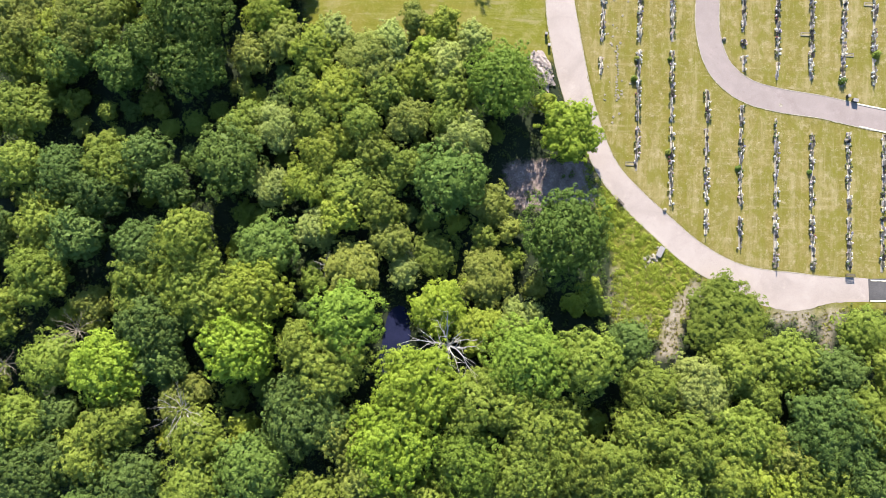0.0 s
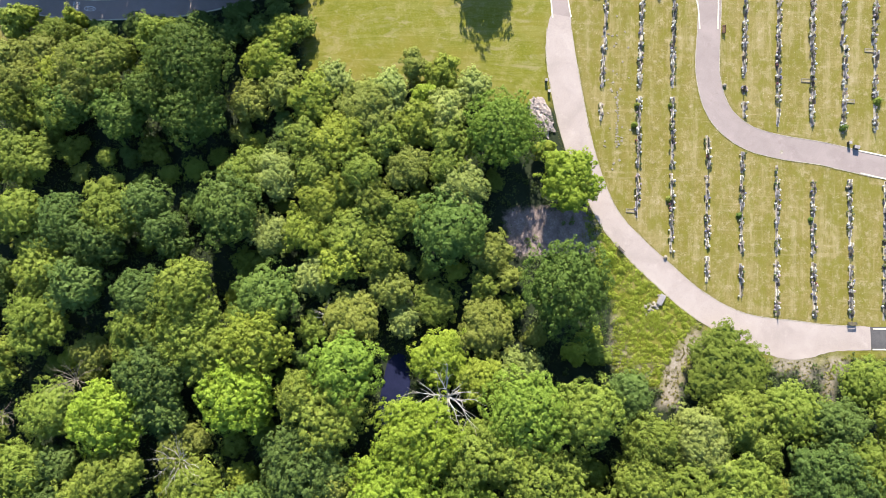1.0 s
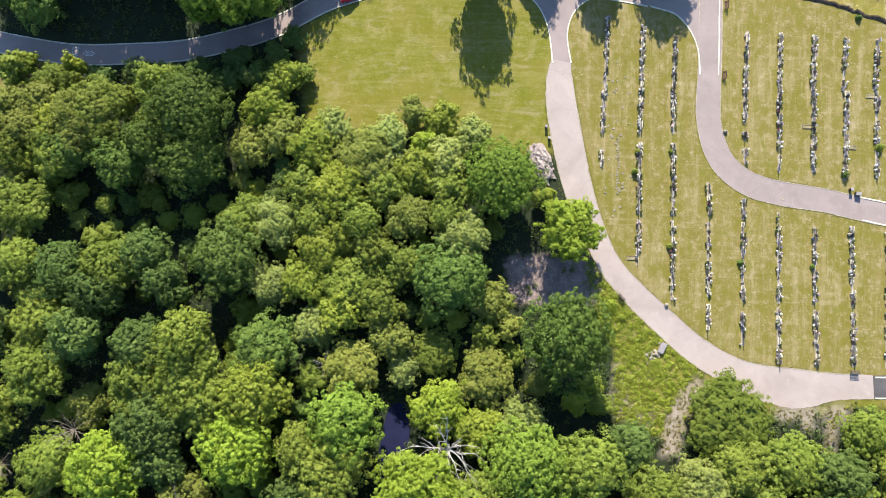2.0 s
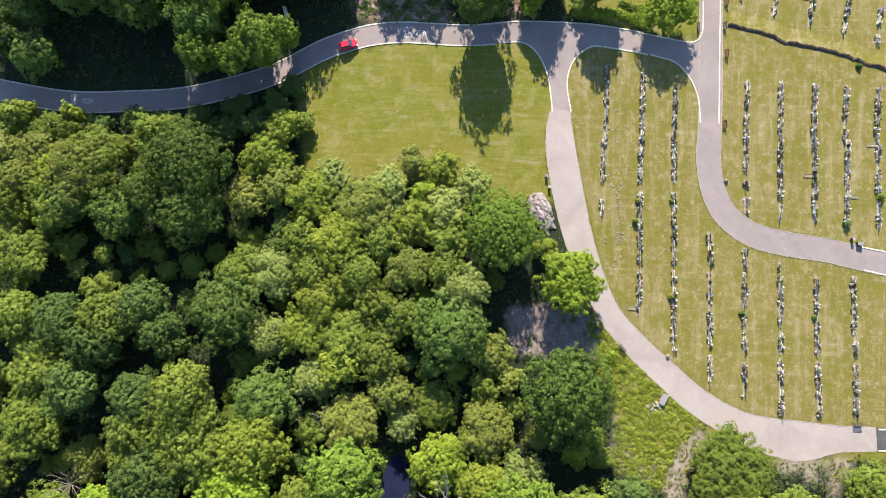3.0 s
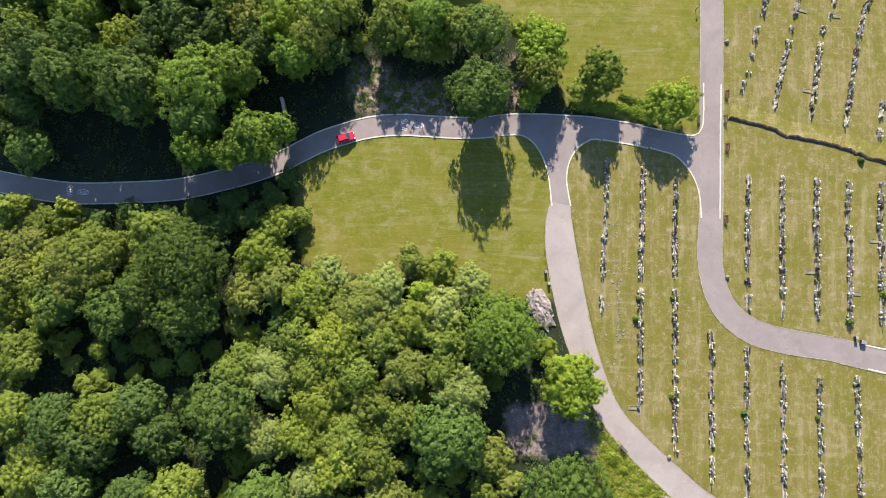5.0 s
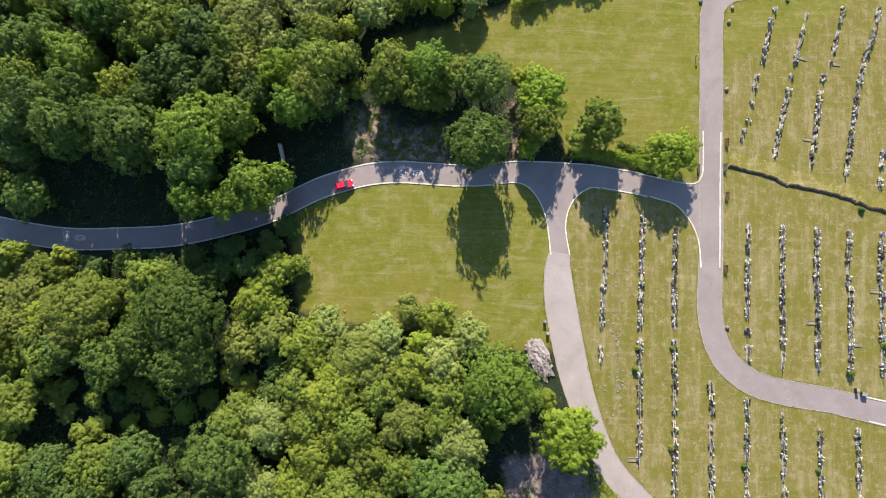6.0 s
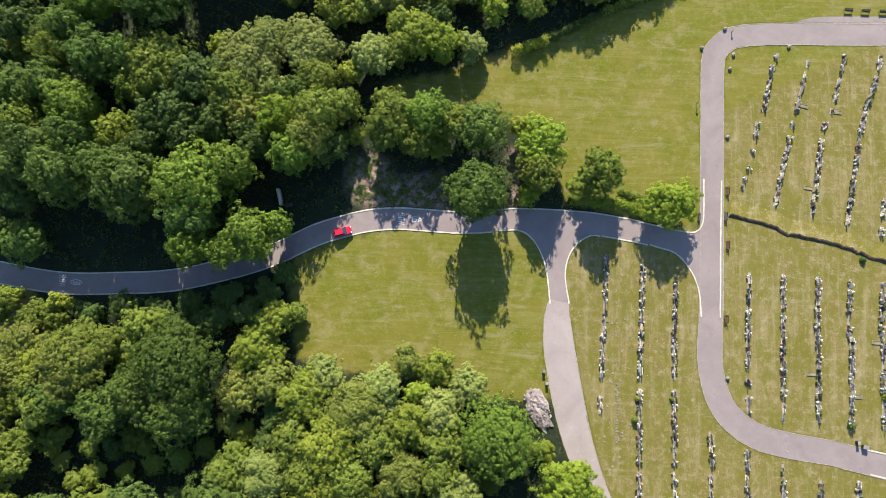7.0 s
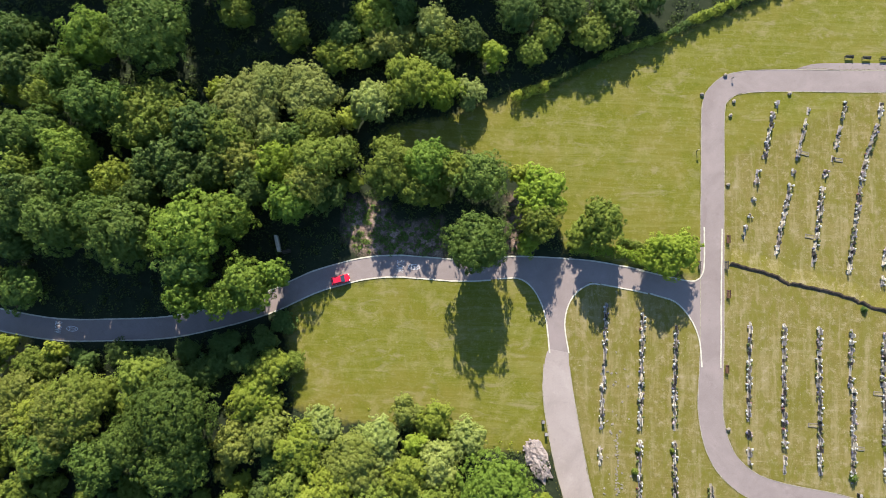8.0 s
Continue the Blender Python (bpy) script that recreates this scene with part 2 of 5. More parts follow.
VERGE = leaf_material("verge_grass_blades", (0.095, 0.100, 0.0160), (0.150, 0.138, 0.0320), (0.235, 0.200, 0.0850), 0.3)
BRAMBLE = leaf_material("bramble_leaves", (0.160, 0.205, 0.0216), (0.245, 0.285, 0.0313), (0.340, 0.345, 0.0900), 0.3)


# ---- mesh helpers ----
def part(name, data, mat, parent=None, label="", at=None):
    """Links a bmesh or a mesh as one mesh object, under a thing or a part."""
    if isinstance(data, bmesh.types.BMesh):
        me = bpy.data.meshes.new(name)
        data.to_mesh(me)
        data.free()
    else:
        me = data
    if mat and not me.materials:
        me.materials.append(mat)
    ob = new(name, me)
    if parent:
        ob.parent = parent
    if at is not None:
        ob.matrix_basis = at
    if label:
        tagged(ob, label)
    return ob


def empty(name, m, label, category, group="", kind=""):
    ob = new(name)
    ob.empty_display_size = 0.3
    ob.matrix_basis = m
    return tagged(ob, label, category, group, kind)


def box(bm, x0, y0, z0, x1, y1, z1, m=None, bevel=0.0):
    got = bmesh.ops.create_cube(bm, size=1.0)["verts"]
    bmesh.ops.scale(bm, vec=(x1 - x0, y1 - y0, z1 - z0), verts=got)
    bmesh.ops.translate(bm, vec=((x0 + x1) / 2, (y0 + y1) / 2, (z0 + z1) / 2), verts=got)
    if bevel:
        edges = list({e for v in got for e in v.link_edges})
        got = [v for v in bmesh.ops.bevel(bm, geom=edges, offset=bevel, segments=1, affect="EDGES")["verts"]] or got
    if m is not None:
        bmesh.ops.transform(bm, matrix=m, verts=[v for v in got if v.is_valid])
    return got


def rod(bm, a, b, r0, r1, sides=6):
    a, b = Vector(a), Vector(b)
    way = b - a
    got = bmesh.ops.create_cone(bm, cap_ends=True, segments=sides, radius1=r0, radius2=max(r1, 0.004), depth=way.length)["verts"]
    m = Matrix.Translation((a + b) / 2) @ way.to_track_quat("Z", "Y").to_matrix().to_4x4()
    bmesh.ops.transform(bm, matrix=m, verts=got)
    return got


def arrays_mesh(name, co, size):
    """A mesh of separate faces with that many corners each, from their corners in order."""
    me = bpy.data.meshes.new(name)
    n = len(co) // size
    me.vertices.add(len(co))
    me.vertices.foreach_set("co", np.ascontiguousarray(co, dtype=np.float32).ravel())
    me.loops.add(len(co))
    me.loops.foreach_set("vertex_index", np.arange(len(co), dtype=np.int32))
    me.polygons.add(n)
    me.polygons.foreach_set("loop_start", np.arange(0, len(co), size, dtype=np.int32))
    me.update(calc_edges=True)
    return me


def unit(v):
    return v / np.maximum(np.linalg.norm(v, axis=1, keepdims=True), 1e-6)


def leaf_faces(rng, p, n, s):
    """Folded leaf sprays at p, facing n, of length s."""
    n = unit(n)
    a = unit(np.cross(n, unit(rng.normal(size=p.shape))))
    b = np.cross(n, a)
    s = s[:, None]
    w = rng.uniform(0.40, 0.62, (len(p), 1)) * s
    skew = rng.uniform(-0.3, 0.3, (len(p), 1)) * s
    return np.stack([p - a * s * 0.5 - b * w * 0.35, p + a * s * 0.5 - b * w * 0.35, p + a * skew + b * w * 0.9], 1).reshape(-1, 3)


def curve_points(points, step=1.0):
    """Points along a smooth line through the given ones."""
    p = [np.array(q, float) for q in points]
    p = [2 * p[0] - p[1]] + p + [2 * p[-1] - p[-2]]
    out = []
    for a, b, c, d in zip(p, p[1:], p[2:], p[3:]):
        n = max(1, int(np.linalg.norm((c - b)[:2]) / step))
        for k in range(n):
            t = k / n
            out.append(0.5 * (2 * b + (c - a) * t + (2 * a - 5 * b + 4 * c - d) * t * t + (3 * b - a - 3 * c + d) * t ** 3))
    out.append(p[-2])
    return np.array(out)


def side_ways(p):
    d = np.gradient(p[:, :2], axis=0)
    d /= np.linalg.norm(d, axis=1, keepdims=True)
    return np.stack([-d[:, 1], d[:, 0]], 1)


def fall(x):
    """The ground drops by 2.9 m into the wood, west of the meadow."""
    s = np.clip((-21 - np.asarray(x, float)) / 27, 0, 1)
    return -2.9 * s * s * (3 - 2 * s)


def ribbon(points, z, thick=0.25, wobble=0.0, seed=0):
    """A band along points of (x, y, width), with its top at z and sides going down."""
    p = curve_points(points)
    s = side_ways(p)
    rng = np.random.default_rng(seed)
    w = p[:, 2] / 2
    wl, wr = w + rng.normal(0, wobble, len(w)), w + rng.normal(0, wobble, len(w))
    bm = bmesh.new()
    rows = []
    for i in range(len(p)):
        l, r = p[i, :2] + s[i] * wl[i], p[i, :2] - s[i] * wr[i]
        zl, zm, zr = z + fall([l[0], p[i, 0], r[0]])
        rows.append([bm.verts.new((*l, zl - thick)), bm.verts.new((*l, zl)), bm.verts.new((*p[i, :2], zm + 0.002)), bm.verts.new((*r, zr)), bm.verts.new((*r, zr - thick))])
    for a, b in zip(rows, rows[1:]):
        for k in range(4):
            bm.faces.new((a[k], b[k], b[k + 1], a[k + 1]))
    bm.normal_update()
    return bm


def offset_line(points, off):
    p = curve_points(points, 2.0)
    s = side_ways(p)
    return [tuple(q) for q in (p[:, :2] + s * (p[:, 2:3] / 2 + abs(off)) * np.sign(off))]


def inside(poly, x, y):
    poly = np.array(poly)
    hit = np.zeros(x.shape, bool)
    j = len(poly) - 1
    for i in range(len(poly)):
        (xi, yi), (xj, yj) = poly[i], poly[j]
        if yi != yj:
            hit ^= ((yi > y) != (yj > y)) & (x < (xj - xi) * (y - yi) / (yj - yi) + xi)
        j = i
    return hit


def edge_distance(poly, x, y):
    best = np.full(x.shape, 1e9)
    for (ax, ay), (bx, by) in zip(poly, poly[1:] + poly[:1]):
        dx, dy = bx - ax, by - ay
        t = np.clip(((x - ax) * dx + (y - ay) * dy) / (dx * dx + dy * dy + 1e-9), 0, 1)
        best = np.minimum(best, np.hypot(x - ax - t * dx, y - ay - t * dy))
    return np.where(inside(poly, x, y), best, -best)


# ---- ground ----
MEADOW_WEST = [(-37.9, 79.2), (-36.8, 81.8), (-26.1, 86.6), (-13.7, 89), (11.1, 90.1), (23.4, 91.9), (22.2, 65.1), (21.3, 53.3), (15.3, 53), (7.5, 53.2), (-11.9, 56.9), (-24.2, 57.5), (-34.5, 59.8), (-36.5, 69.4)]
VERGE_WEST = [(-117.6, 70.5), (-102.4, 73.1), (-95.3, 73), (-95, 65.3), (-98.5, 62.6), (-116, 59.3)]
MEADOW_NORTH = [(-21.1, 119), (-16.8, 122.7), (-2.9, 125.9), (22.3, 136.8), (47.8, 147.2), (73.4, 159), (125.5, 183), (136.8, 158.6), (54.1, 115.9), (53.5, 92), (35.7, 93.7), (23.3, 96.8), (17.9, 110.5), (1.3, 117.6), (-16.4, 116.2)]
CEMETERY = [(23.4, 91.9), (53.5, 92), (54.1, 115.9), (52.9, 135.4), (60.5, 142.3), (136.9, 161.3), (190, 150), (190, 0), (109.4, 2.7), (83.2, 3.7), (76, 2), (61.5, 6.2), (49.3, 13.1), (36.9, 22.5), (29.3, 33.4), (25.2, 48.5), (21.6, 65)]
ROUGH_SLOPE = [(30.7, 25.4), (38.1, 21.6), (46.8, 14.2), (54.2, 7.2), (53.7, 3.5), (48.4, -8.8), (44.8, -6.5), (35.6, -3.3), (35.3, 11.3), (30.9, 17.3)]
EDGE_WEEDS = [(28.8, 34.1), (30.6, 31), (32.6, 27.3), (37.9, 21.8), (35.7, 20.5), (30.5, 24.1), (28.7, 28.4)]
SOUTH_VERGE = [(54.5, 6.9), (65.1, 5.8), (70.2, 2.3), (78.4, 1.2), (83.2, 3.5), (121.4, 5.2), (121.3, 1.9), (84.4, 0.9), (78.4, -0.6), (68.8, -1), (60.3, 2), (54.2, 5)]
ASH_SOIL = [(11.2, 30.3), (19.4, 31.2), (29.9, 31.6), (31, 24.1), (23.5, 20.1), (12.4, 21)]
ASH_BANK = [(-25.4, 106.2), (-17, 104.6), (-14.3, 100.2), (-4.3, 101.9), (-3.4, 94.4), (-13.9, 94), (-21.4, 93.6), (-25.5, 97.3)]
BARE_TRACK = [(53, 6.8), (55.2, 3.9), (50.7, -1.7), (49.4, -10.4), (45.6, -10.5), (45.8, -2.9), (49.2, 2.4)]
BARE_GATE = [(69.6, 0.7), (73.1, 1.6), (78, 1.1), (78.4, 0.1), (76.8, -4.4), (75.3, -4), (74.1, -1), (72, -2.5), (69.6, -1.9)]
BARE_SPOIL = [(80.1, 1.2), (84.6, 1.6), (84.9, -1.1), (82.5, -2.1), (81.7, -8.4), (79.8, -8.1)]
BARE_DRY = [(35.9, 8.3), (37.4, 3.5), (38.7, -0.3), (44.5, -2.2), (43.3, -4.4), (36.1, -2.6), (34.5, 2.2)]
BARE_BEND = [(28.2, 25.9), (31.9, 27.3), (32, 23.6), (30.2, 20.4), (28.3, 20.9)]
BARE_EDGE = [(10.5, 107.7), (14.9, 108.5), (15.8, 96.5), (11.5, 95.7)]
WALL_DITCH = [(59, 94.7), (66.3, 93.2), (72.3, 91), (78.4, 90), (84.4, 88.5), (92.5, 85.8), (101, 83.2)]


def build_ground():
    xs = np.concatenate([-3000 * np.linspace(1, 0.05, 14) ** 2.2 - 130, np.arange(-130, 131, 1.0), 3000 * np.linspace(0.05, 1, 14) ** 2.2 + 130])
    ys = np.concatenate([-3000 * np.linspace(1, 0.05, 14) ** 2.2 - 75, np.arange(-75, 196, 1.0), 3000 * np.linspace(0.05, 1, 14) ** 2.2 + 195])
    gx, gy = np.meshgrid(xs, ys)
    gz = fall(gx)
    nx, ny = len(xs), len(ys)
    me = bpy.data.meshes.new("ground")
    co = np.stack([gx, gy, gz], -1).reshape(-1, 3)
    i = (np.arange(ny - 1)[:, None] * nx + np.arange(nx - 1)[None, :]).ravel()
    me.from_pydata(co.tolist(), [], np.stack([i, i + 1, i + nx + 1, i + nx], 1).tolist())
    x, y = co[:, 0], co[:, 1]

    def paint(name, polys, soft=1.6):
        v = np.zeros(len(x))
        for poly in polys:
            v = np.maximum(v, np.clip(edge_distance(poly, x, y) / soft * 0.5 + 0.5, 0, 1))
        a = me.attributes.new(name, "FLOAT", "POINT")
        a.data.foreach_set("value", v.astype(np.float32))

    far = [(-3200, -3200), (3200, -3200), (3200, -90), (-3200, -90)]
    far2 = [(-3200, 215), (3200, 215), (3200, 3200), (-3200, 3200)]
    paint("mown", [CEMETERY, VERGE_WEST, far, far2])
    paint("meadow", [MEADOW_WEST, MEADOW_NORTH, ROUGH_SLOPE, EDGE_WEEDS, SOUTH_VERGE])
    paint("ash", [ASH_SOIL])
    paint("litter", [ASH_BANK, BARE_EDGE])
    paint("bare", [BARE_TRACK, BARE_GATE, BARE_SPOIL, BARE_DRY, BARE_BEND], 1.4)
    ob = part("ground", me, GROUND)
    tagged(ob, "mown grass, meadow and woodland floor with shade in its dark colour", "ground", kind="structure")


build_ground()

# roads: x, y, width along the middle line
MAIN_ROAD = [(x, y, 4.6) for x, y in ((-228, 104.9), (-171.6, 94.5), (-129.7, 82), (-113.3, 77.6), (-102.7, 75.5), (-89.6, 73.9), (-76.7, 74.4), (-64, 75.6), (-51.5, 78.8), (-41.5, 82.3), (-32.5, 86.7), (-26.2, 88.9), (-20, 90.6), (-13.8, 91.3), (-7.6, 91.2), (-1.3, 91), (4.9, 91.3), (11, 92.1), (17.2, 92.3), (23.4, 92.2), (29.6, 91.9), (35.7, 91.1), (41.9, 90.1), (48, 88.6), (54.7, 87.4))]
PATH_NECK = [(21.6, 91.0, 5.6), (21.8, 87.0, 4.4), (21.8, 81.9, 3.6), (22.3, 76.0, 3.9), (22.4, 74.2, 4.2)]
WEST_PATH = [(22.4, 74.6, 4.3), (22.1, 71.5, 5.4), (22.6, 65.1, 6.4), (24.2, 56.5, 6.6), (26.1, 48.5, 6.3), (28.1, 42.2, 5.7), (30.8, 35.8, 4.9),
             (33.9, 29.6, 4.8), (39.2, 23.6, 5.2), (45.5, 17.9, 5.5), (52.7, 12.0, 5.6), (60.3, 7.8, 6.0), (67.0, 5.6, 7.4), (74.0, 4.7, 8.2), (82.0, 5.4, 5.6), (90.0, 5.7, 5.0)]
SOUTH_STUB = [(90.0, 5.7, 4.9), (100.0, 6.2, 4.9), (118.0, 7.0, 4.9), (180.0, 10.0, 4.9)]
EAST_PATH = [(x, y, 5.0) for x, y in ((184.6, 139.2), (116.9, 138.1), (100.7, 137.9), (85.6, 137.4), (73.1, 137.1), (63, 136.4), (59.2, 135.3), (56.6, 132.9), (55.6, 128.9), (55.5, 115.9), (55.4, 103.3), (55.3, 78.6), (55.1, 71.4))] + [
    (x, y, w) for (x, y), w in zip(((54.9, 66.1), (55.1, 61.6), (56.5, 56.0), (59.1, 51.8), (64.0, 48.3), (70.9, 46.5), (79.5, 45.4), (85.6, 44.2), (93.9, 42.7), (112.4, 40.2), (181.5, 31.4)), (5.2, 5.1, 5.2, 5.2, 5.2, 5.2, 5.0, 5.0, 5.1, 5.2, 5.3))]
LAY_BY = [(x, y, 5.0) for x, y in ((75.3, 137.6), (78.1, 138.6), (81.9, 139), (93.2, 139.4), (110.7, 139.7), (118.1, 139))]
tagged(part("road", ribbon(MAIN_ROAD, 0.020), TARMAC), "grey tarmac lane winding through the woodland", "road", kind="structure")
tagged(part("road_path_west", ribbon(WEST_PATH, 0.034, wobble=0.05, seed=1), PALE_TARMAC), "pale worn tarmac cemetery path", "path", kind="structure")
tagged(part("road_path_neck", ribbon(PATH_NECK, 0.0280), TARMAC), "grey tarmac neck of the cemetery path", "path", kind="structure")
tagged(part("road_path_south", ribbon(SOUTH_STUB, 0.039), DARK_TARMAC), "dark resurfaced tarmac drive", "path", kind="structure")
tagged(part("road_path_east", ribbon(EAST_PATH, 0.030, wobble=0.03, seed=2), TARMAC), "grey tarmac drive round the graves", "path", kind="structure")
tagged(part("road_lay_by", ribbon(LAY_BY, 0.026), TARMAC), "tarmac lay-by in front of the benches", "path", kind="structure")


def corner_fill(name, curve, apex, z):
    bm = bmesh.new()
    p = curve_points(curve, 0.6)
    centre = bm.verts.new((*apex, z))
    ring = [bm.verts.new((q[0], q[1], z)) for q in p]
    for a, b in zip(ring, ring[1:]):
        f = bm.faces.new((centre, a, b))
    bmesh.ops.recalc_face_normals(bm, faces=bm.faces)
    for f in bm.faces:
        if f.normal.z < 0:
            f.normal_flip()
    tagged(part(name, bm, TARMAC), "tarmac flare at the junction", "road", kind="structure")


FLARE_A = [(8.6, 89.5), (13, 89.8), (15.8, 88.4), (18.0, 85.4), (19.5, 81.2), (20.5, 74)]
FLARE_B = [(31.1, 89.2), (29, 89.3), (26.1, 87.4), (24.3, 84.5), (23.6, 80.2), (24.6, 74.2)]
FLARE_C = [(41.9, 87.8), (44.1, 87.2), (47.4, 86.2), (50.5, 83), (52.5, 78.5), (53.1, 72.5)]
FLARE_D = [(39.4, 92.8), (48, 91.2), (51.7, 91), (53.2, 92.6), (53.6, 95.7), (53.6, 102.9)]
corner_fill("road_flare_a", FLARE_A, (21.0, 90.5), 0.0235)
corner_fill("road_flare_b", FLARE_B, (22.0, 90.5), 0.0255)
corner_fill("road_flare_c", FLARE_C, (54.0, 88.5), 0.0245)
corner_fill("road_flare_d", FLARE_D, (54.0, 89.0), 0.0265)


def kerb(points, label="cream concrete edging strip along the tarmac"):
    tagged(part("kerb", ribbon([(x, y, 0.30) for x, y in points], 0.10, 0.3, 0.02), KERB), label, "kerb", "edging strips", "structure")


upper = offset_line(MAIN_ROAD, 0.10)
lower = offset_line(MAIN_ROAD, -0.10)
kerb([q for q in upper if q[0] < 41])
kerb([q for q in lower if q[0] < 9])
kerb([q for q in lower if 30.5 < q[0] < 42.5])
for flare in (FLARE_A, FLARE_B, FLARE_C, FLARE_D):
    kerb(flare)
kerb([(57.5, 102.7), (57.3, 90.9), (57.2, 79.9), (57.1, 72.5)])
kerb([(87.7, 46.3), (94, 45.2), (105.1, 43.5)])
kerb([(88.1, 41.3), (93.9, 40.2), (103.9, 38.7)])
kerb([(90.4, 7.8), (97.6, 7.9), (108.3, 8.1)])
kerb([(90.3, 3.4), (97.5, 3.6), (108.3, 3.7)])


def edging(line, sign, lo, hi):
    """A thin worn edging strip along one side of a path."""
    tagged(part("kerb", ribbon([(x, y, 0.17) for x, y in offset_line(line, sign * 0.05)[lo:hi]], 0.06, 0.3, 0.03, lo + 7), EDGE_STONE), "thin worn edging strip along the path", "kerb", "edging strips", "structure")


edging(WEST_PATH, 1, 1, -1)
edging(WEST_PATH, -1, 1, -12)
n_east = len(offset_line(EAST_PATH, 1))
edging(EAST_PATH, 1, 0, n_east)
edging(EAST_PATH, -1, 0, n_east)


def road_words(text, x, y, turn, length, width):
    cu = bpy.data.curves.new("road_marking", "FONT")
    cu.body, cu.align_x, cu.align_y, cu.size, cu.extrude = text, "CENTER", "CENTER", 1.0, 0.004
    cu.offset = -0.006
    ob = new("text", cu)
    bpy.context.view_layer.update()
    me = bpy.data.meshes.new_from_object(ob.evaluated_get(bpy.context.evaluated_depsgraph_get()))
    bpy.data.objects.remove(ob)
    co = np.array([v.co for v in me.vertices])
    size = co.max(0) - co.min(0)
    me.transform(Matrix.Diagonal((width / size[0], length / size[1], 1, 1)))
    out = part("road_marking", me, MARKING, at=pose(x, y, 0.030 + fall(x), 0, 0, turn))
    tagged(out, "white painted lettering on the lane", "road marking", kind="structure")


def roundel(x, y, turn):
    bm = bmesh.new()
    n = 32
    ring = []
    for k in range(n):
        a = 2 * math.pi * k / n
        c, s = math.cos(a), math.sin(a)
        ring.append([bm.verts.new((c * 0.62 * f, (s * 1.35 * g), 0)) for f, g in ((1, 1), (0.80, 0.90))])
    for a, b in zip(ring, ring[1:] + ring[:1]):
        bm.faces.new((a[0], b[0], b[1], a[1]))
    tagged(part("road_marking", bm, MARKING, at=pose(x, y, 0.031 + fall(x), 0, 0, turn)), "white painted speed roundel on the lane", "road marking", kind="structure")


road_words("SLOW", -12.9, 91.3, -92, 1.6, 2.6)
road_words("20", -9.7, 91.3, -92, 1.7, 0.7)
roundel(-9.7, 91.3, -92)
road_words("SLOW", *(-89.3, 74.4), -92, 1.6, 2.6)
road_words("20", *(-86, 74.2), -92, 1.7, 0.7)
roundel(*(-86, 74.2), -92)

# ---- trees ----
SIZES = ((1.8, 5.0), (3.0, 6.5), (4.2, 8.5), (5.6, 11.5), (7.4, 13.5), (9.8, 15.5))


def spread(rng, n, low):
    """Directions spread evenly over a sphere, from the top down to a height of low."""
    k = np.arange(n) + 0.5
    z = 1 - k / n * (1 - low)
    a = k * 2.399963 + rng.uniform(0, 6.28)
    d = np.stack([np.sqrt(1 - z ** 2) * np.cos(a), np.sqrt(1 - z ** 2) * np.sin(a), z], 1)
    return unit(d + rng.normal(0, 0.9 / math.sqrt(n), d.shape))


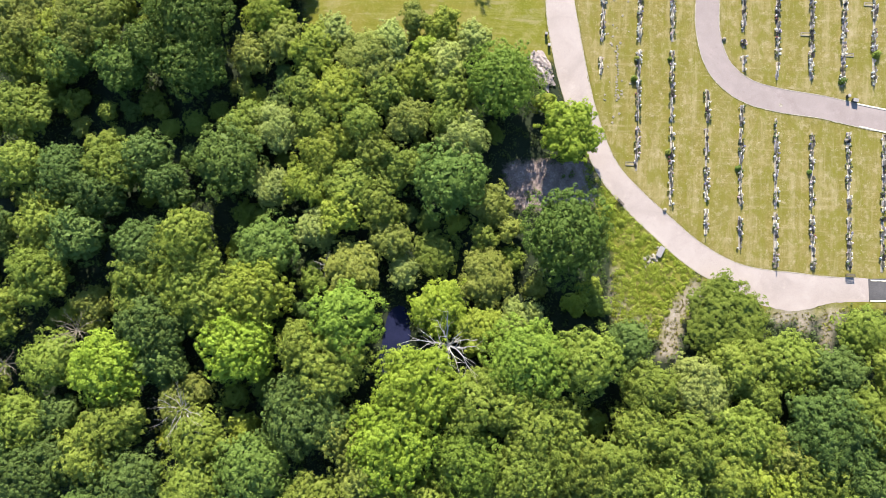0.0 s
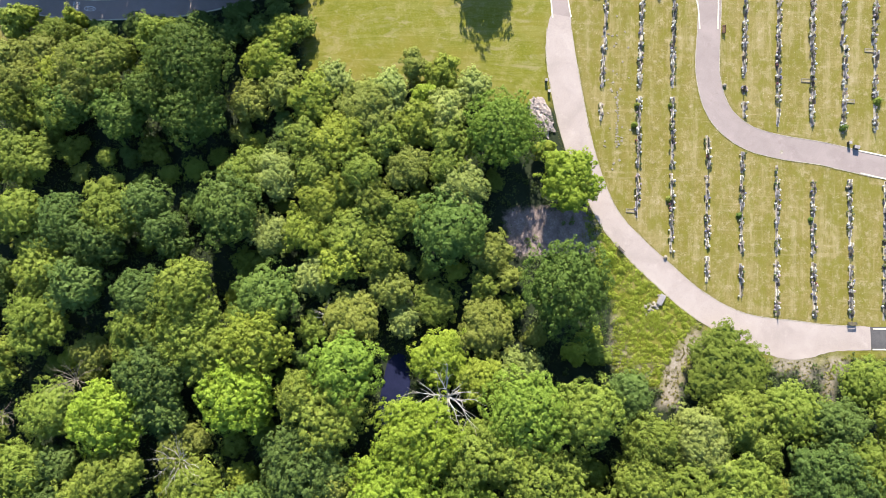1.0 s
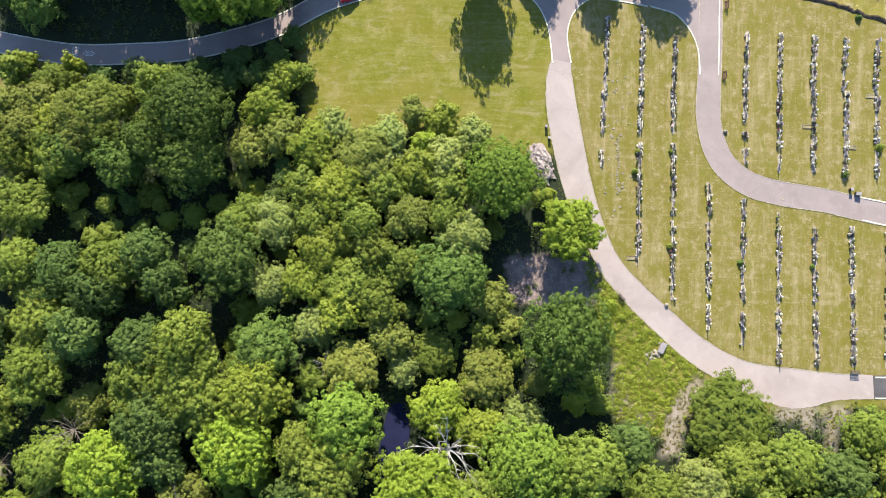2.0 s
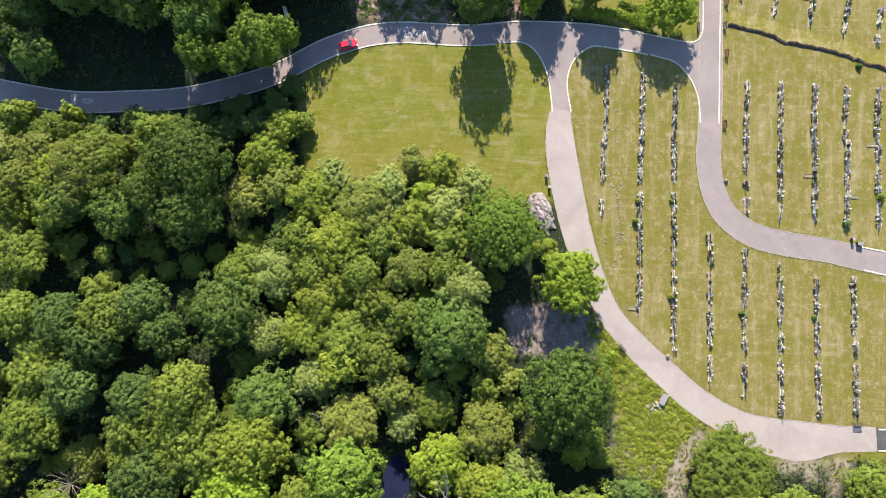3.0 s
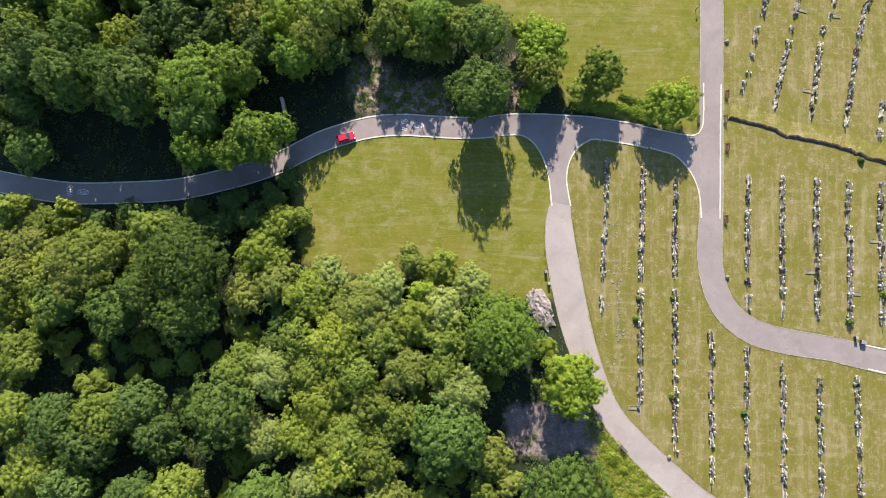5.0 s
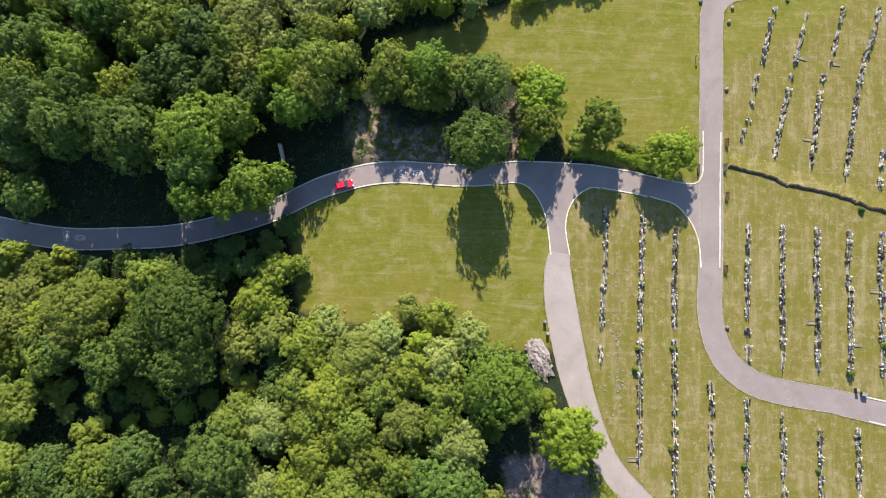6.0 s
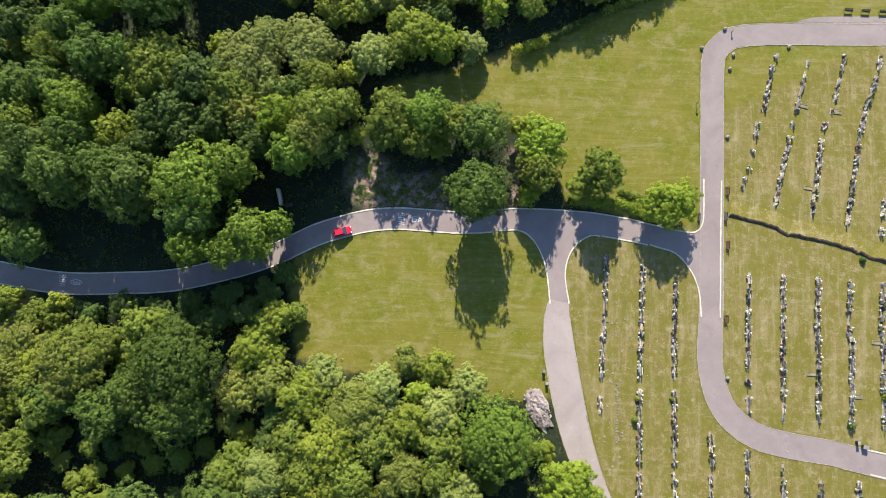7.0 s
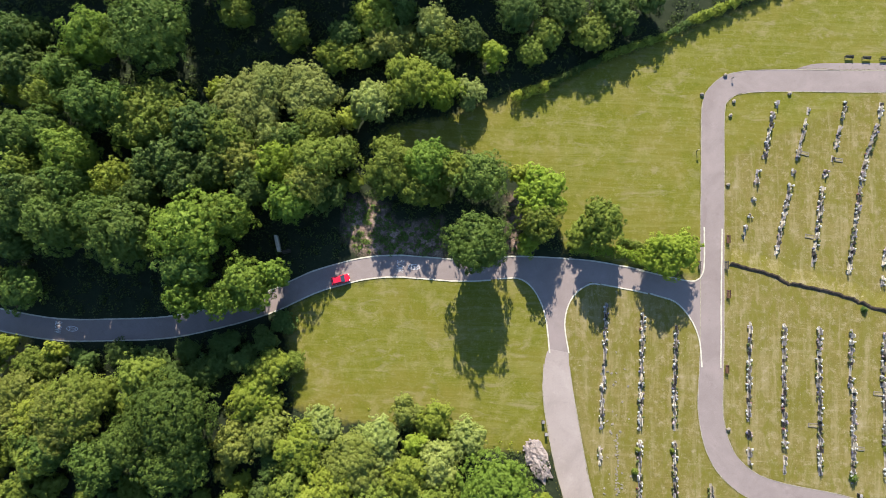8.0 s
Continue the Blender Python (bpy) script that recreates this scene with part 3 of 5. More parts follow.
def crown_mesh(seed, r, h, style):
    """One dome (oak) or several joined domes, of swelling boughs covered with tufts of leaf sprays; fine: small soft tufts, as on willow and birch."""
    rng = np.random.default_rng(seed)
    domes = [(np.array([0, 0, h * 0.56]), r * 0.98, h * 0.44)]
    if style != "dome":
        domes = [(np.array([*(rng.normal(0, 0.10, 2) * r), h * 0.60]), r * 0.64, h * 0.40)]
        k = 3 if r < 3.5 else 5 if r < 6 else 6
        turn = rng.uniform(0, 6.28)
        for j in range(k):
            a = turn + 6.283 * j / k + rng.uniform(-0.3, 0.3)
            f = r * rng.uniform(0.42, 0.60)
            size = rng.uniform(0.42, 0.58)
            domes.append((np.array([math.cos(a) * f, math.sin(a) * f, h * rng.uniform(0.44, 0.64)]), r * size, h * rng.uniform(0.27, 0.36)))
    lump = {"dome": 0.66, "multi": 0.62, "fine": 0.50}[style] * (0.85 + 0.02 * r)
    leaf = {"dome": 0.37, "multi": 0.37, "fine": 0.30}[style]
    faces = []
    for j, (mid, dr, dh) in enumerate(domes):
        axes = np.array([dr, dr, dh])
        n = max(24, int(2 * math.pi * dr * (dr + dh) * 0.58 / (lump * lump * 2.2)))
        d = spread(rng, n, -0.28)
        # boughs swell out of the dome, with creases between them
        swell = min(2.0, 0.34 * dr)
        k = max(5, int(2 * math.pi * dr * (dr + dh) * 0.58 / (swell * swell * 2.6)))
        bough = spread(rng, k, -0.28)
        near = d @ bough.T
        own = near.argmax(1)
        drop = np.minimum(np.arccos(np.clip(near.max(1), -1, 1)) ** 2 * k / 2.5, 1.6) * swell * 0.50
        drop -= rng.uniform(-0.55, 0.35, k)[own] * swell
        off = rng.uniform(-50, 50, 3)
        shape = np.array([noise.noise(Vector(q * 1.6 + off)) for q in d]) * (0.32 if style == "dome" else 0.55)
        ragged = rng.uniform(-0.40, 0.28, n) * (1.0 if style == "dome" else 1.3) + 0.5 * (rng.random(n) < (0.04 if style == "dome" else 0.09))
        c = mid + d * ((0.95 + shape)[:, None] * axes + (ragged - drop)[:, None])
        keep = np.ones(n, bool)
        for g, (mid2, dr2, dh2) in enumerate(domes):
            if g != j:
                keep &= (((c - mid2) / np.array([dr2, dr2, dh2])) ** 2).sum(1) > 0.55
        c, d = c[keep], d[keep]
        n = len(c)
        size = lump * rng.uniform(0.55, 1.35, n)
        m = 25
        own = np.repeat(np.arange(n), m)
        q = unit(rng.normal(size=(n * m, 3)) + d[own] * 0.8 + np.array([0, 0, 0.45]))
        p = c[own] + q * (size[own] * rng.uniform(0.55, 1.08, n * m))[:, None] * np.array([1, 1, 0.85])
        face = q * 0.95 + d[own] * 0.25 + np.array([0, 0, 0.12]) + rng.normal(0, 0.22, q.shape)
        faces.append(leaf_faces(rng, p, face, leaf * rng.uniform(0.65, 1.35, n * m)))
        k = n * 4
        q = unit(rng.normal(size=(k, 3)))
        p = mid + q * axes * rng.uniform(0.55, 0.74, (k, 1))
        faces.append(leaf_faces(rng, p, q + np.array([0, 0, 0.6]) + rng.normal(0, 0.4, q.shape), rng.uniform(0.9, 1.5, k)))
    return arrays_mesh("crown", np.concatenate(faces), 3)


def trunk_mesh(seed, r, h):
    rng = random.Random(seed)
    bm = bmesh.new()
    t = 0.10 + 0.032 * r
    rod(bm, (0, 0, -0.2), (0.05 * r, 0, h * 0.34), t * 1.25, t * 0.85, 8)
    rod(bm, (0.05 * r, 0, h * 0.33), (0, 0.05 * r, h * 0.80), t * 0.85, t * 0.2, 7)
    for k in range(6):
        a = k * 1.05 + rng.uniform(-0.3, 0.3)
        z = h * rng.uniform(0.30, 0.48)
        f = rng.uniform(0.5, 0.75)
        rod(bm, (0.04 * r, 0, z), (math.cos(a) * r * f, math.sin(a) * r * f, z + h * rng.uniform(0.18, 0.36)), t * 0.5, t * 0.1, 5)
    me = bpy.data.meshes.new("trunk")
    bm.to_mesh(me)
    bm.free()
    me.materials.append(BARK)
    return me


CROWNS, TRUNKS = {}, {}
KINDS = {
    "o": ("oak_tree", "broad dark green oak tree in full leaf", "tree", "large oak trees"),
    "k": ("oak_tree", "very dark green dense oak tree in full leaf", "tree", "large oak trees"),
    "p": ("oak_tree", "rounded mid green oak tree beside the lane", "tree", "large oak trees"),
    "d": ("broadleaf_tree", "dark green broadleaf tree in dense woodland", "tree", "dark woodland trees"),
    "m": ("broadleaf_tree", "mid green broadleaf tree in dense woodland", "tree", "woodland trees"),
    "y": ("maple_tree", "yellow-green leafy tree among the woodland", "tree", "yellow-green trees"),
    "v": ("lime_tree", "bright lime-green tree in fresh summer leaf", "tree", "bright green trees"),
    "g": ("willow_tree", "grey-green fine-leaved willow at the woodland edge", "tree", "grey-green willows"),
    "l": ("birch_tree", "soft olive-green birch with fine leaves", "tree", "olive-green birches"),
}
planted = []


def plant(kind, x, y, r, h):
    k = min(range(len(SIZES)), key=lambda j: abs(math.log(r / SIZES[j][0])))
    rng = random.Random(int(x * 131 + y * 17))
    style = "fine" if kind in "gl" else "dome" if kind in "opk" or kind in "dm" and rng.random() < 0.55 else "multi"
    key = (k, style, rng.randrange(4 if 0 < k < 5 else 2))
    if key not in CROWNS:
        CROWNS[key] = crown_mesh(len(CROWNS) * 7 + 3, *SIZES[k], style)
        CROWNS[key].materials.append(LEAF["m"])
    if k not in TRUNKS:
        TRUNKS[k] = trunk_mesh(k, *SIZES[k])
    f = r * (1.0 if style == "dome" else 1.07) / SIZES[k][0]
    m = pose(x, y, fall(x), 0, 0, rng.uniform(0, 360)) @ Matrix.Diagonal((f * rng.uniform(0.94, 1.06), f * rng.uniform(0.94, 1.06), h / SIZES[k][1], 1))
    name, label, category, group = KINDS[kind]
    tree = empty(name, m, label, category, group)
    part("trunk", TRUNKS[k], None, tree)
    crown = part("crown", CROWNS[key], None, tree)
    crown.material_slots[0].link = "OBJECT"
    crown.material_slots[0].material = LEAF[kind]
    planted.append((x, y, r))


for x, y, r, h in ((-99.9, 68.4, 3.5, 8), (-97.5, 48.7, 3.9, 11)):
    plant('m', x, y, r, h)
for x, y, r, h in ((-99.1, 60.1, 4.7, 9), (-96.7, 53.9, 4.4, 10)):
    plant('l', x, y, r, h)
for x, y, r, h in ((23.3, 13.7, 10.2, 19), (-57.5, 58.3, 9.7, 17), (-72.5, 47.4, 6.2, 13), (-56.6, 48.4, 8.3, 14), (-65.9, 52.2, 6.6, 14)):
    plant('k', x, y, r, h)
for x, y, r, h in ((3.7, 96, 7.3, 16), (-48.3, 27.7, 8.1, 13), (-0.2, 25.4, 8.5, 12), (-38.8, 9.4, 7.9, 12), (-38, -35.6, 8.7, 14), (-69.1, 140.2, 10.3, 20), (-87.3, 130.2, 5.2, 17), (-80.5, 123.2, 6.3, 18), (-74, 122.9, 4.6, 17), (-96.1, 115.5, 5.6, 17), (-89.8, 116.5, 5.1, 17), (-36.2, 118.4, 3.7, 10), (3.7, 110.4, 6.5, 13), (-84.1, 96.8, 7.1, 20), (-82.4, 104.8, 5, 18), (-70.2, 95.1, 8.2, 20), (-75.1, 98.8, 5.4, 19), (-56.5, 88.9, 6.3, 18),):
    plant('o', x, y, r, h)
for x, y, r, h in ((-95.4, 83, 5.4, 9), (-85, 49.2, 5.6, 11),):
    plant('o', x, y, r, h)
for x, y, r, h in ((9.6, 46.4, 8.8, 13), (-20.7, -3.9, 8.2, 15), (16.5, -11.3, 9.4, 15), (4.8, -31.2, 8.7, 15), (-82.1, 137.4, 6.8, 18), (-83.4, 111.7, 6, 18), (-36.2, 103.3, 4.8, 15), (-7.7, 113, 5.7, 12), (-56.4, 95.9, 8.4, 20), (-49.1, 99.8, 6.2, 17), (-56.6, 82.5, 4.7, 16.5), (-44.3, 85.1, 6.3, 17), (-38.8, 88, 3.4, 12), (-50.4, 82.2, 3.8, 14),):
    plant('p', x, y, r, h)
for x, y, r, h in ((-65.2, 8.4, 6.7, 13), (-77.8, 10.4, 6.4, 16), (-83.7, 24.1, 6.7, 12), (-65.5, 28.4, 5.6, 12), (-60.4, 21.9, 5.2, 12), (-75.1, 19, 5.2, 14), (-61.4, -6.3, 6.7, 14), (-59, -15.1, 5.2, 12), (-80.7, -27.2, 5.2, 11), (-84.3, -38.1, 7.6, 13), (-63.8, -39.3, 7.6, 14), (-27.9, -24, 8, 14), (37, -7.4, 6.1, 10), (79.4, -12.4, 6.4, 11), (76.2, -23.2, 9.1, 15), (83.2, -31.8, 7.1, 14), (-72.6, -46.4, 8, 14), (-100.6, 11.8, 6.9, 13),):
    plant('d', x, y, r, h)
# the four trees after (-99.8, 141) stand out of view, added to block sunlight
for x, y, r, h in ((-95.2, -35.1, 6.9, 13), (-104, 140.2, 3.5, 9), (-101.3, 132.1, 4.8, 10), (-67.7, 66.9, 4.1, 6), (-52.5, 67.6, 3.4, 5), (-99.8, 141, 4.9, 7), (-109.2, 138.6, 5.9, 14), (-107.7, 123.2, 5.9, 13), (-105.2, 104.3, 5.9, 13), (-103.6, 87.1, 5.3, 13), (-103.9, 159.1, 7.8, 20), (-90.2, 160.9, 7.8, 20), (-75.1, 160.8, 7.8, 20), (-60.1, 160.7, 7.8, 20), (-45.2, 161.8, 7.8, 20), (-31.2, 160.1, 7.3, 19), (-17.7, 160.6, 7.3, 19), (-4.4, 160.2, 7.3, 13),):
    plant('d', x, y, r, h)
# trees beyond y 171, here and below, are unseen and added to block sunlight
for x, y, r, h in ((7.7, 160.3, 6.8, 11), (-80.5, 67.5, 3.1, 5), (-73.6, 69.6, 2.9, 4), (-65.6, 68.2, 3.4, 5), (-58.6, 70.6, 3.1, 4), (-49.9, 72.8, 3.4, 5), (-45.6, 69.1, 3.4, 5), (-55.2, 66, 3.6, 6), (-61.6, 65.7, 3.4, 5), (-41.1, 73.9, 3.1, 5), (-37.7, 77.8, 2.7, 4), (-113.6, 171.3, 6.9, 19), (-98.9, 171.8, 6.9, 19), (-84.3, 172.3, 6.9, 19), (-69.7, 172.8, 6.9, 19), (-55.1, 173.3, 6.9, 19), (-40.5, 173.3, 6.9, 19), (-25.7, 172.2, 6.9, 19),):
    plant('d', x, y, r, h)
for x, y, r, h in ((-11.6, 172.5, 6.9, 19), (2.4, 172.9, 6.9, 16), (16.3, 173.4, 6.9, 14), (-100.9, 138.9, 5, 14), (-97.9, 131.2, 4.8, 13), (-58, 118.9, 6.1, 16), (-63.1, 111.4, 5.8, 15), (-27.2, 142.2, 4.1, 8), (-14.4, 147.4, 3.2, 9), (0.4, 142.3, 4.1, 8), (-7.1, 136.3, 3.7, 7), (35.2, 147.3, 2.4, 7), (11, 148.3, 5.2, 10), (21, 149.8, 5.2, 9), (31.3, 151, 4.2, 8), (39.7, 153.4, 4.7, 8), (-28.9, 105.8, 3.7, 8), (-91.1, 102.5, 5.5, 17),):
    plant('d', x, y, r, h)
for x, y, r, h in ((-95.9, 98.8, 5.1, 16), (-96.4, 92.1, 4.2, 12), (-68.5, 109.6, 4.4, 13), (-44.9, 106.9, 4.2, 12), (-54.9, 110.1, 4.9, 13), (-59.2, 106.1, 4.4, 14), (-68.5, 104.3, 4.1, 15), (-39.9, 117.6, 3.2, 9),):
    plant('d', x, y, r, h)
for x, y, r, h in ((-86.7, 48.4, 4.7, 11), (-93.9, 37.5, 6.1, 11), (-0.9, 44.5, 4.5, 9), (-15.2, 42.8, 4.1, 9), (-32.5, 43.8, 4.7, 9), (-29.6, 37, 4.9, 9), (-19.7, 37, 4.9, 10), (-1.9, 38.4, 4.9, 9), (-17.1, 31.2, 4.5, 9), (-46.1, 36.4, 5.4, 9), (-11, 27.2, 5.3, 9), (-20.9, 23.2, 6.5, 9), (-16, 19.8, 5.4, 9), (-3.2, 9.7, 5.8, 5), (-29.9, -10, 5.2, 14), (-55.1, 11.2, 6.7, 16), (-54.2, 1.7, 7.5, 14), (-65.3, 1.2, 5.8, 13),):
    plant('m', x, y, r, h)
for x, y, r, h in ((-88.3, 14.3, 6.4, 11), (-72.9, 26.3, 6, 12), (-92.5, 25.6, 5.6, 12), (-88.1, 2.1, 6.7, 12), (-49.1, -3.4, 6.3, 14), (-82.9, -16.1, 6.7, 12), (-87.9, -28.6, 6.7, 12), (-72.8, -34.1, 6.9, 13), (-67.9, -27.6, 6, 13), (-50.9, -30.4, 7.2, 12), (-50.8, -40.9, 7.8, 14), (-24.4, -13.7, 8, 14), (7.2, -20.6, 7.5, 15), (28.3, -10.9, 8.2, 15), (19.7, -25.1, 8.7, 15), (16.6, -34, 8.7, 15), (27.8, -32.1, 6.9, 14), (41.3, -16.2, 6.7, 12),):
    plant('m', x, y, r, h)
for x, y, r, h in ((39.6, -24.5, 6.7, 13), (48, -26.9, 6.7, 13), (34.5, -33.4, 7.6, 14), (45.3, -34.2, 5.2, 13), (57.5, -1.2, 7.9, 6), (59.9, -10.5, 6.1, 10), (70.5, -9.6, 7.1, 9), (64, -17.2, 4.7, 10), (60.6, -24.9, 7.2, 12), (57.3, -33.3, 6.7, 12), (84.9, -19.7, 6.7, 14), (73.7, -32.4, 6.7, 13), (85.8, -3.3, 6.2, 8), (41.4, -41.3, 8, 14), (19.2, -43.9, 8, 14), (-24.6, -42.1, 8, 14), (-3.2, -41.1, 6.9, 14), (79.9, -40.6, 8, 14),):
    plant('m', x, y, r, h)
for x, y, r, h in ((-97.7, -7.2, 6.9, 13), (-96.5, -21.2, 5.8, 13), (-103, 33.9, 5.8, 12), (92.6, -10.6, 6.9, 13), (92.5, -28.3, 6.9, 13), (16.4, 101.3, 5, 11), (26.2, 99.4, 3.4, 3.5), (29.4, 101.7, 4.4, 12), (-91.2, 66.4, 3.6, 6), (-34.5, 69.7, 2.7, 4), (-90.9, 124.3, 3.9, 16), (-95.1, 109, 4.9, 16), (-66.9, 121.7, 7.1, 16), (-72.6, 117, 3.9, 14), (-51.8, 117, 5.9, 14), (-32, 120.9, 5.2, 10), (-39.7, 142.6, 4.6, 9), (-23.5, 137.5, 3, 6),):
    plant('m', x, y, r, h)
for x, y, r, h in ((-5.8, 141.2, 3.7, 8), (-15.4, 128.2, 3.5, 7), (14, 139.7, 3.6, 7), (17.4, 144, 4.1, 7), (27.5, 145.4, 4.8, 7), (-31.4, 112.5, 5.7, 15), (-26.4, 114.9, 4.4, 10), (-15.2, 111.5, 5.6, 12), (-16.1, 115.6, 3.4, 9), (-9.6, 108, 3.9, 9), (-1.5, 112.1, 3.9, 10), (-5.5, 106.8, 2.9, 6), (-26.8, 107.9, 2.5, 6), (-52.7, 147.6, 3.9, 9), (-65.5, 64.7, 4.9, 12), (-79.4, 58.5, 7.3, 12), (-89.8, 52.4, 4.2, 10), (-86, 66.6, 2.5, 8),):
    plant('m', x, y, r, h)
for x, y, r, h in ((-75.1, 61.3, 4.2, 9),):
    plant('m', x, y, r, h)
for x, y, r, h in ((-41.4, 61.6, 5.7, 8), (-30.4, 52.4, 5.3, 9), (-3.3, 59.4, 3.8, 6), (-8.3, 47.5, 4.7, 8), (-24.8, 43.5, 5.6, 10), (-26.8, 30.9, 6.5, 9), (-30.7, 24.2, 5.3, 9), (-23.6, 17.7, 4.7, 9), (6.9, -5.9, 5.3, 8), (-39.4, -0.1, 6.6, 15), (-42.1, -28.1, 3.5, 9), (66.2, -34.3, 5.8, 12), (19.3, 43.4, 2.2, 4), (61.5, -41.7, 6.9, 13), (-39, 68.4, 4, 7), (-86, 69.5, 1.9, 8), (-97.5, 70.4, 2.6, 7), (-102.1, 126.6, 2.6, 8),):
    plant('y', x, y, r, h)
for x, y, r, h in ((-55.8, 128.2, 2.8, 8), (-29, 137.3, 3.9, 8), (-20.6, 146.1, 4.5, 9), (-12, 132, 5.2, 9), (-25.9, 123.4, 2.7, 6), (12.9, 111.6, 2.7, 7), (-23.4, 109.2, 1.9, 5), (-74.3, 106.8, 4.4, 15), (-87.4, 57.1, 4.9, 10), (-95.2, 47.6, 3.2, 8),):
    plant('y', x, y, r, h)
for x, y, r, h in ((-6.5, 54.2, 3, 6), (-1.5, -1.5, 6.1, 9), (-42.6, -11.1, 7.7, 17), (-70.2, -16.6, 7.6, 14), (-5.2, -17.7, 9.1, 16), (-9.8, -29, 8.6, 16), (16.8, 107.7, 5.4, 11), (14.5, 97.1, 2.2, 6), (44.5, 95.8, 5.2, 9), (-42.9, 61.6, 4.3, 7), (-5.3, 129.9, 4.1, 8), (6.1, 138.6, 3.4, 6), (-39.8, 111.6, 4.4, 13), (24.2, 36.6, 6.3, 10),):
    plant('v', x, y, r, h)
for x, y, r, h in ((-27.1, 56.6, 4.2, 7), (-14.7, 55, 4.2, 7), (3.5, 55.9, 4.3, 7), (-2.4, 50.8, 4.5, 8), (-14.6, 49.8, 4.2, 6), (1.3, 34.1, 5.3, 10), (-37.5, 35.8, 4.9, 9), (-38.9, 22.9, 5.3, 9), (-28.5, 14.6, 4.7, 8), (-9.6, 5.8, 3.6, 6), (15, -3.8, 5.3, 9), (51.1, -16, 6.6, 10), (-47.9, 125.4, 6.9, 11), (-44, 130.9, 5.3, 10), (-42.7, 119.5, 3.8, 9), (-34.2, 128.4, 6.7, 9), (-40.7, 146, 3.1, 8), (-7.7, 145.1, 3.9, 9),):
    plant('g', x, y, r, h)
for x, y, r, h in ((0.9, 130, 3.4, 6), (-20.8, 126.8, 4.7, 9),):
    plant('g', x, y, r, h)
for x, y, r, h in ((-93.4, 56, 5.3, 10), (-81.4, 57.1, 7.5, 12), (-95.7, 45.2, 3.1, 7), (-46, 51.7, 4.5, 8), (-38.4, 54.8, 4.5, 8), (-20.4, 50, 5.9, 9), (-9.5, 60.8, 3.3, 6), (-10.2, 38.1, 4.9, 9), (8.4, 20.9, 4.5, 7), (-12.7, 12.2, 4.7, 8), (-20.8, 6, 5.9, 8), (7.7, 5.3, 5.9, 8), (12.2, 15.7, 3.1, 6), (-76.3, -4.7, 5, 8), (-54.9, -23.3, 5.9, 10), (-21, -27.3, 5.6, 12), (-14.1, -37.4, 6.9, 13), (67.9, -27.9, 5.6, 12),):
    plant('l', x, y, r, h)
for x, y, r, h in ((-101.9, 126.1, 3.3, 7), (-92.2, 60.2, 5.7, 9), (-81.9, 59.1, 5.3, 10), (-47.6, 112, 4.7, 13), (-17.3, 140.4, 4.7, 8), (-13.3, 141.2, 3.5, 7), (-32.3, 107.7, 5, 15),):
    plant('l', x, y, r, h)


# ---- understorey between the large trees ----
fr = random.Random(77)
WOOD = [(-104, -50), (90, -50), (84, -8), (56, -9), (36, -6), (28, 18), (13, 20), (10, 33), (16, 47), (5, 55), (-12, 58), (-36, 60), (-50, 68), (-92, 62), (-104, 50)]
POND = [(-10.7, -1.5), (-8.4, -2.9), (-7.9, -8.7), (-9.4, -13.6), (-10, -17), (-13.2, -17.6), (-14.4, -13.7), (-13.8, -8.8), (-12.8, -3.4)]
for k in range(2600):
    x, y, r = fr.uniform(-104, 90), fr.uniform(-50, 68), fr.uniform(1.9, 3.6)
    spot = (np.array([x]), np.array([y]))
    if edge_distance(WOOD, *spot)[0] < 1.5 or edge_distance(POND, *spot)[0] > -r - 1 or any(math.hypot(x - a, y - b) < c * 0.84 + r * 0.72 for a, b, c in planted):
        continue
    plant(fr.choice("mmldmy"), round(x, 1), round(y, 1), round(r, 1), round(r * fr.uniform(1.2, 1.9), 1))


# ---- shrubs, hedges, ground cover ----
def scatter(rng, polys, count, bounds, avoid=()):
    x, y = rng.uniform(bounds[0], bounds[1], count), rng.uniform(bounds[2], bounds[3], count)
    keep = np.zeros(count, bool)
    for poly in polys:
        keep |= inside(poly, x, y)
    for poly in avoid:
        keep &= ~inside(poly, x, y)
    return x[keep], y[keep]


def clumps(name, x, y, size, tall, leaf, per, seed):
    """Low leafy clumps at the given places, joined in one mesh."""
    rng = np.random.default_rng(seed)
    own = np.repeat(np.arange(len(x)), per)
    q = unit(rng.normal(size=(len(own), 3)) * np.array([1, 1, 0.6]) + np.array([0, 0, 0.5]))
    s = size * rng.uniform(0.5, 1.4, len(x))
    p = np.stack([x, y, np.zeros(len(x))], 1)[own] + q * s[own][:, None] * np.array([1, 1, tall]) * rng.uniform(0.4, 1.0, (len(own), 1))
    p[:, 2] = np.maximum(p[:, 2], 0.06) + fall(x)[own] * (len(x) > 1)
    return arrays_mesh(name, leaf_faces(rng, p, q + np.array([0, 0, 0.6]) + rng.normal(0, 0.35, q.shape), leaf * rng.uniform(0.7, 1.5, len(own))), 3)


def far_from_roads(x, y, gap):
    keep = np.ones(len(x), bool)
    for line in (MAIN_ROAD, PATH_NECK, WEST_PATH, EAST_PATH, SOUTH_STUB):
        for q in curve_points(line, 1.5):
            keep &= np.hypot(x - q[0], y - q[1]) > q[2] / 2 + gap
    return keep


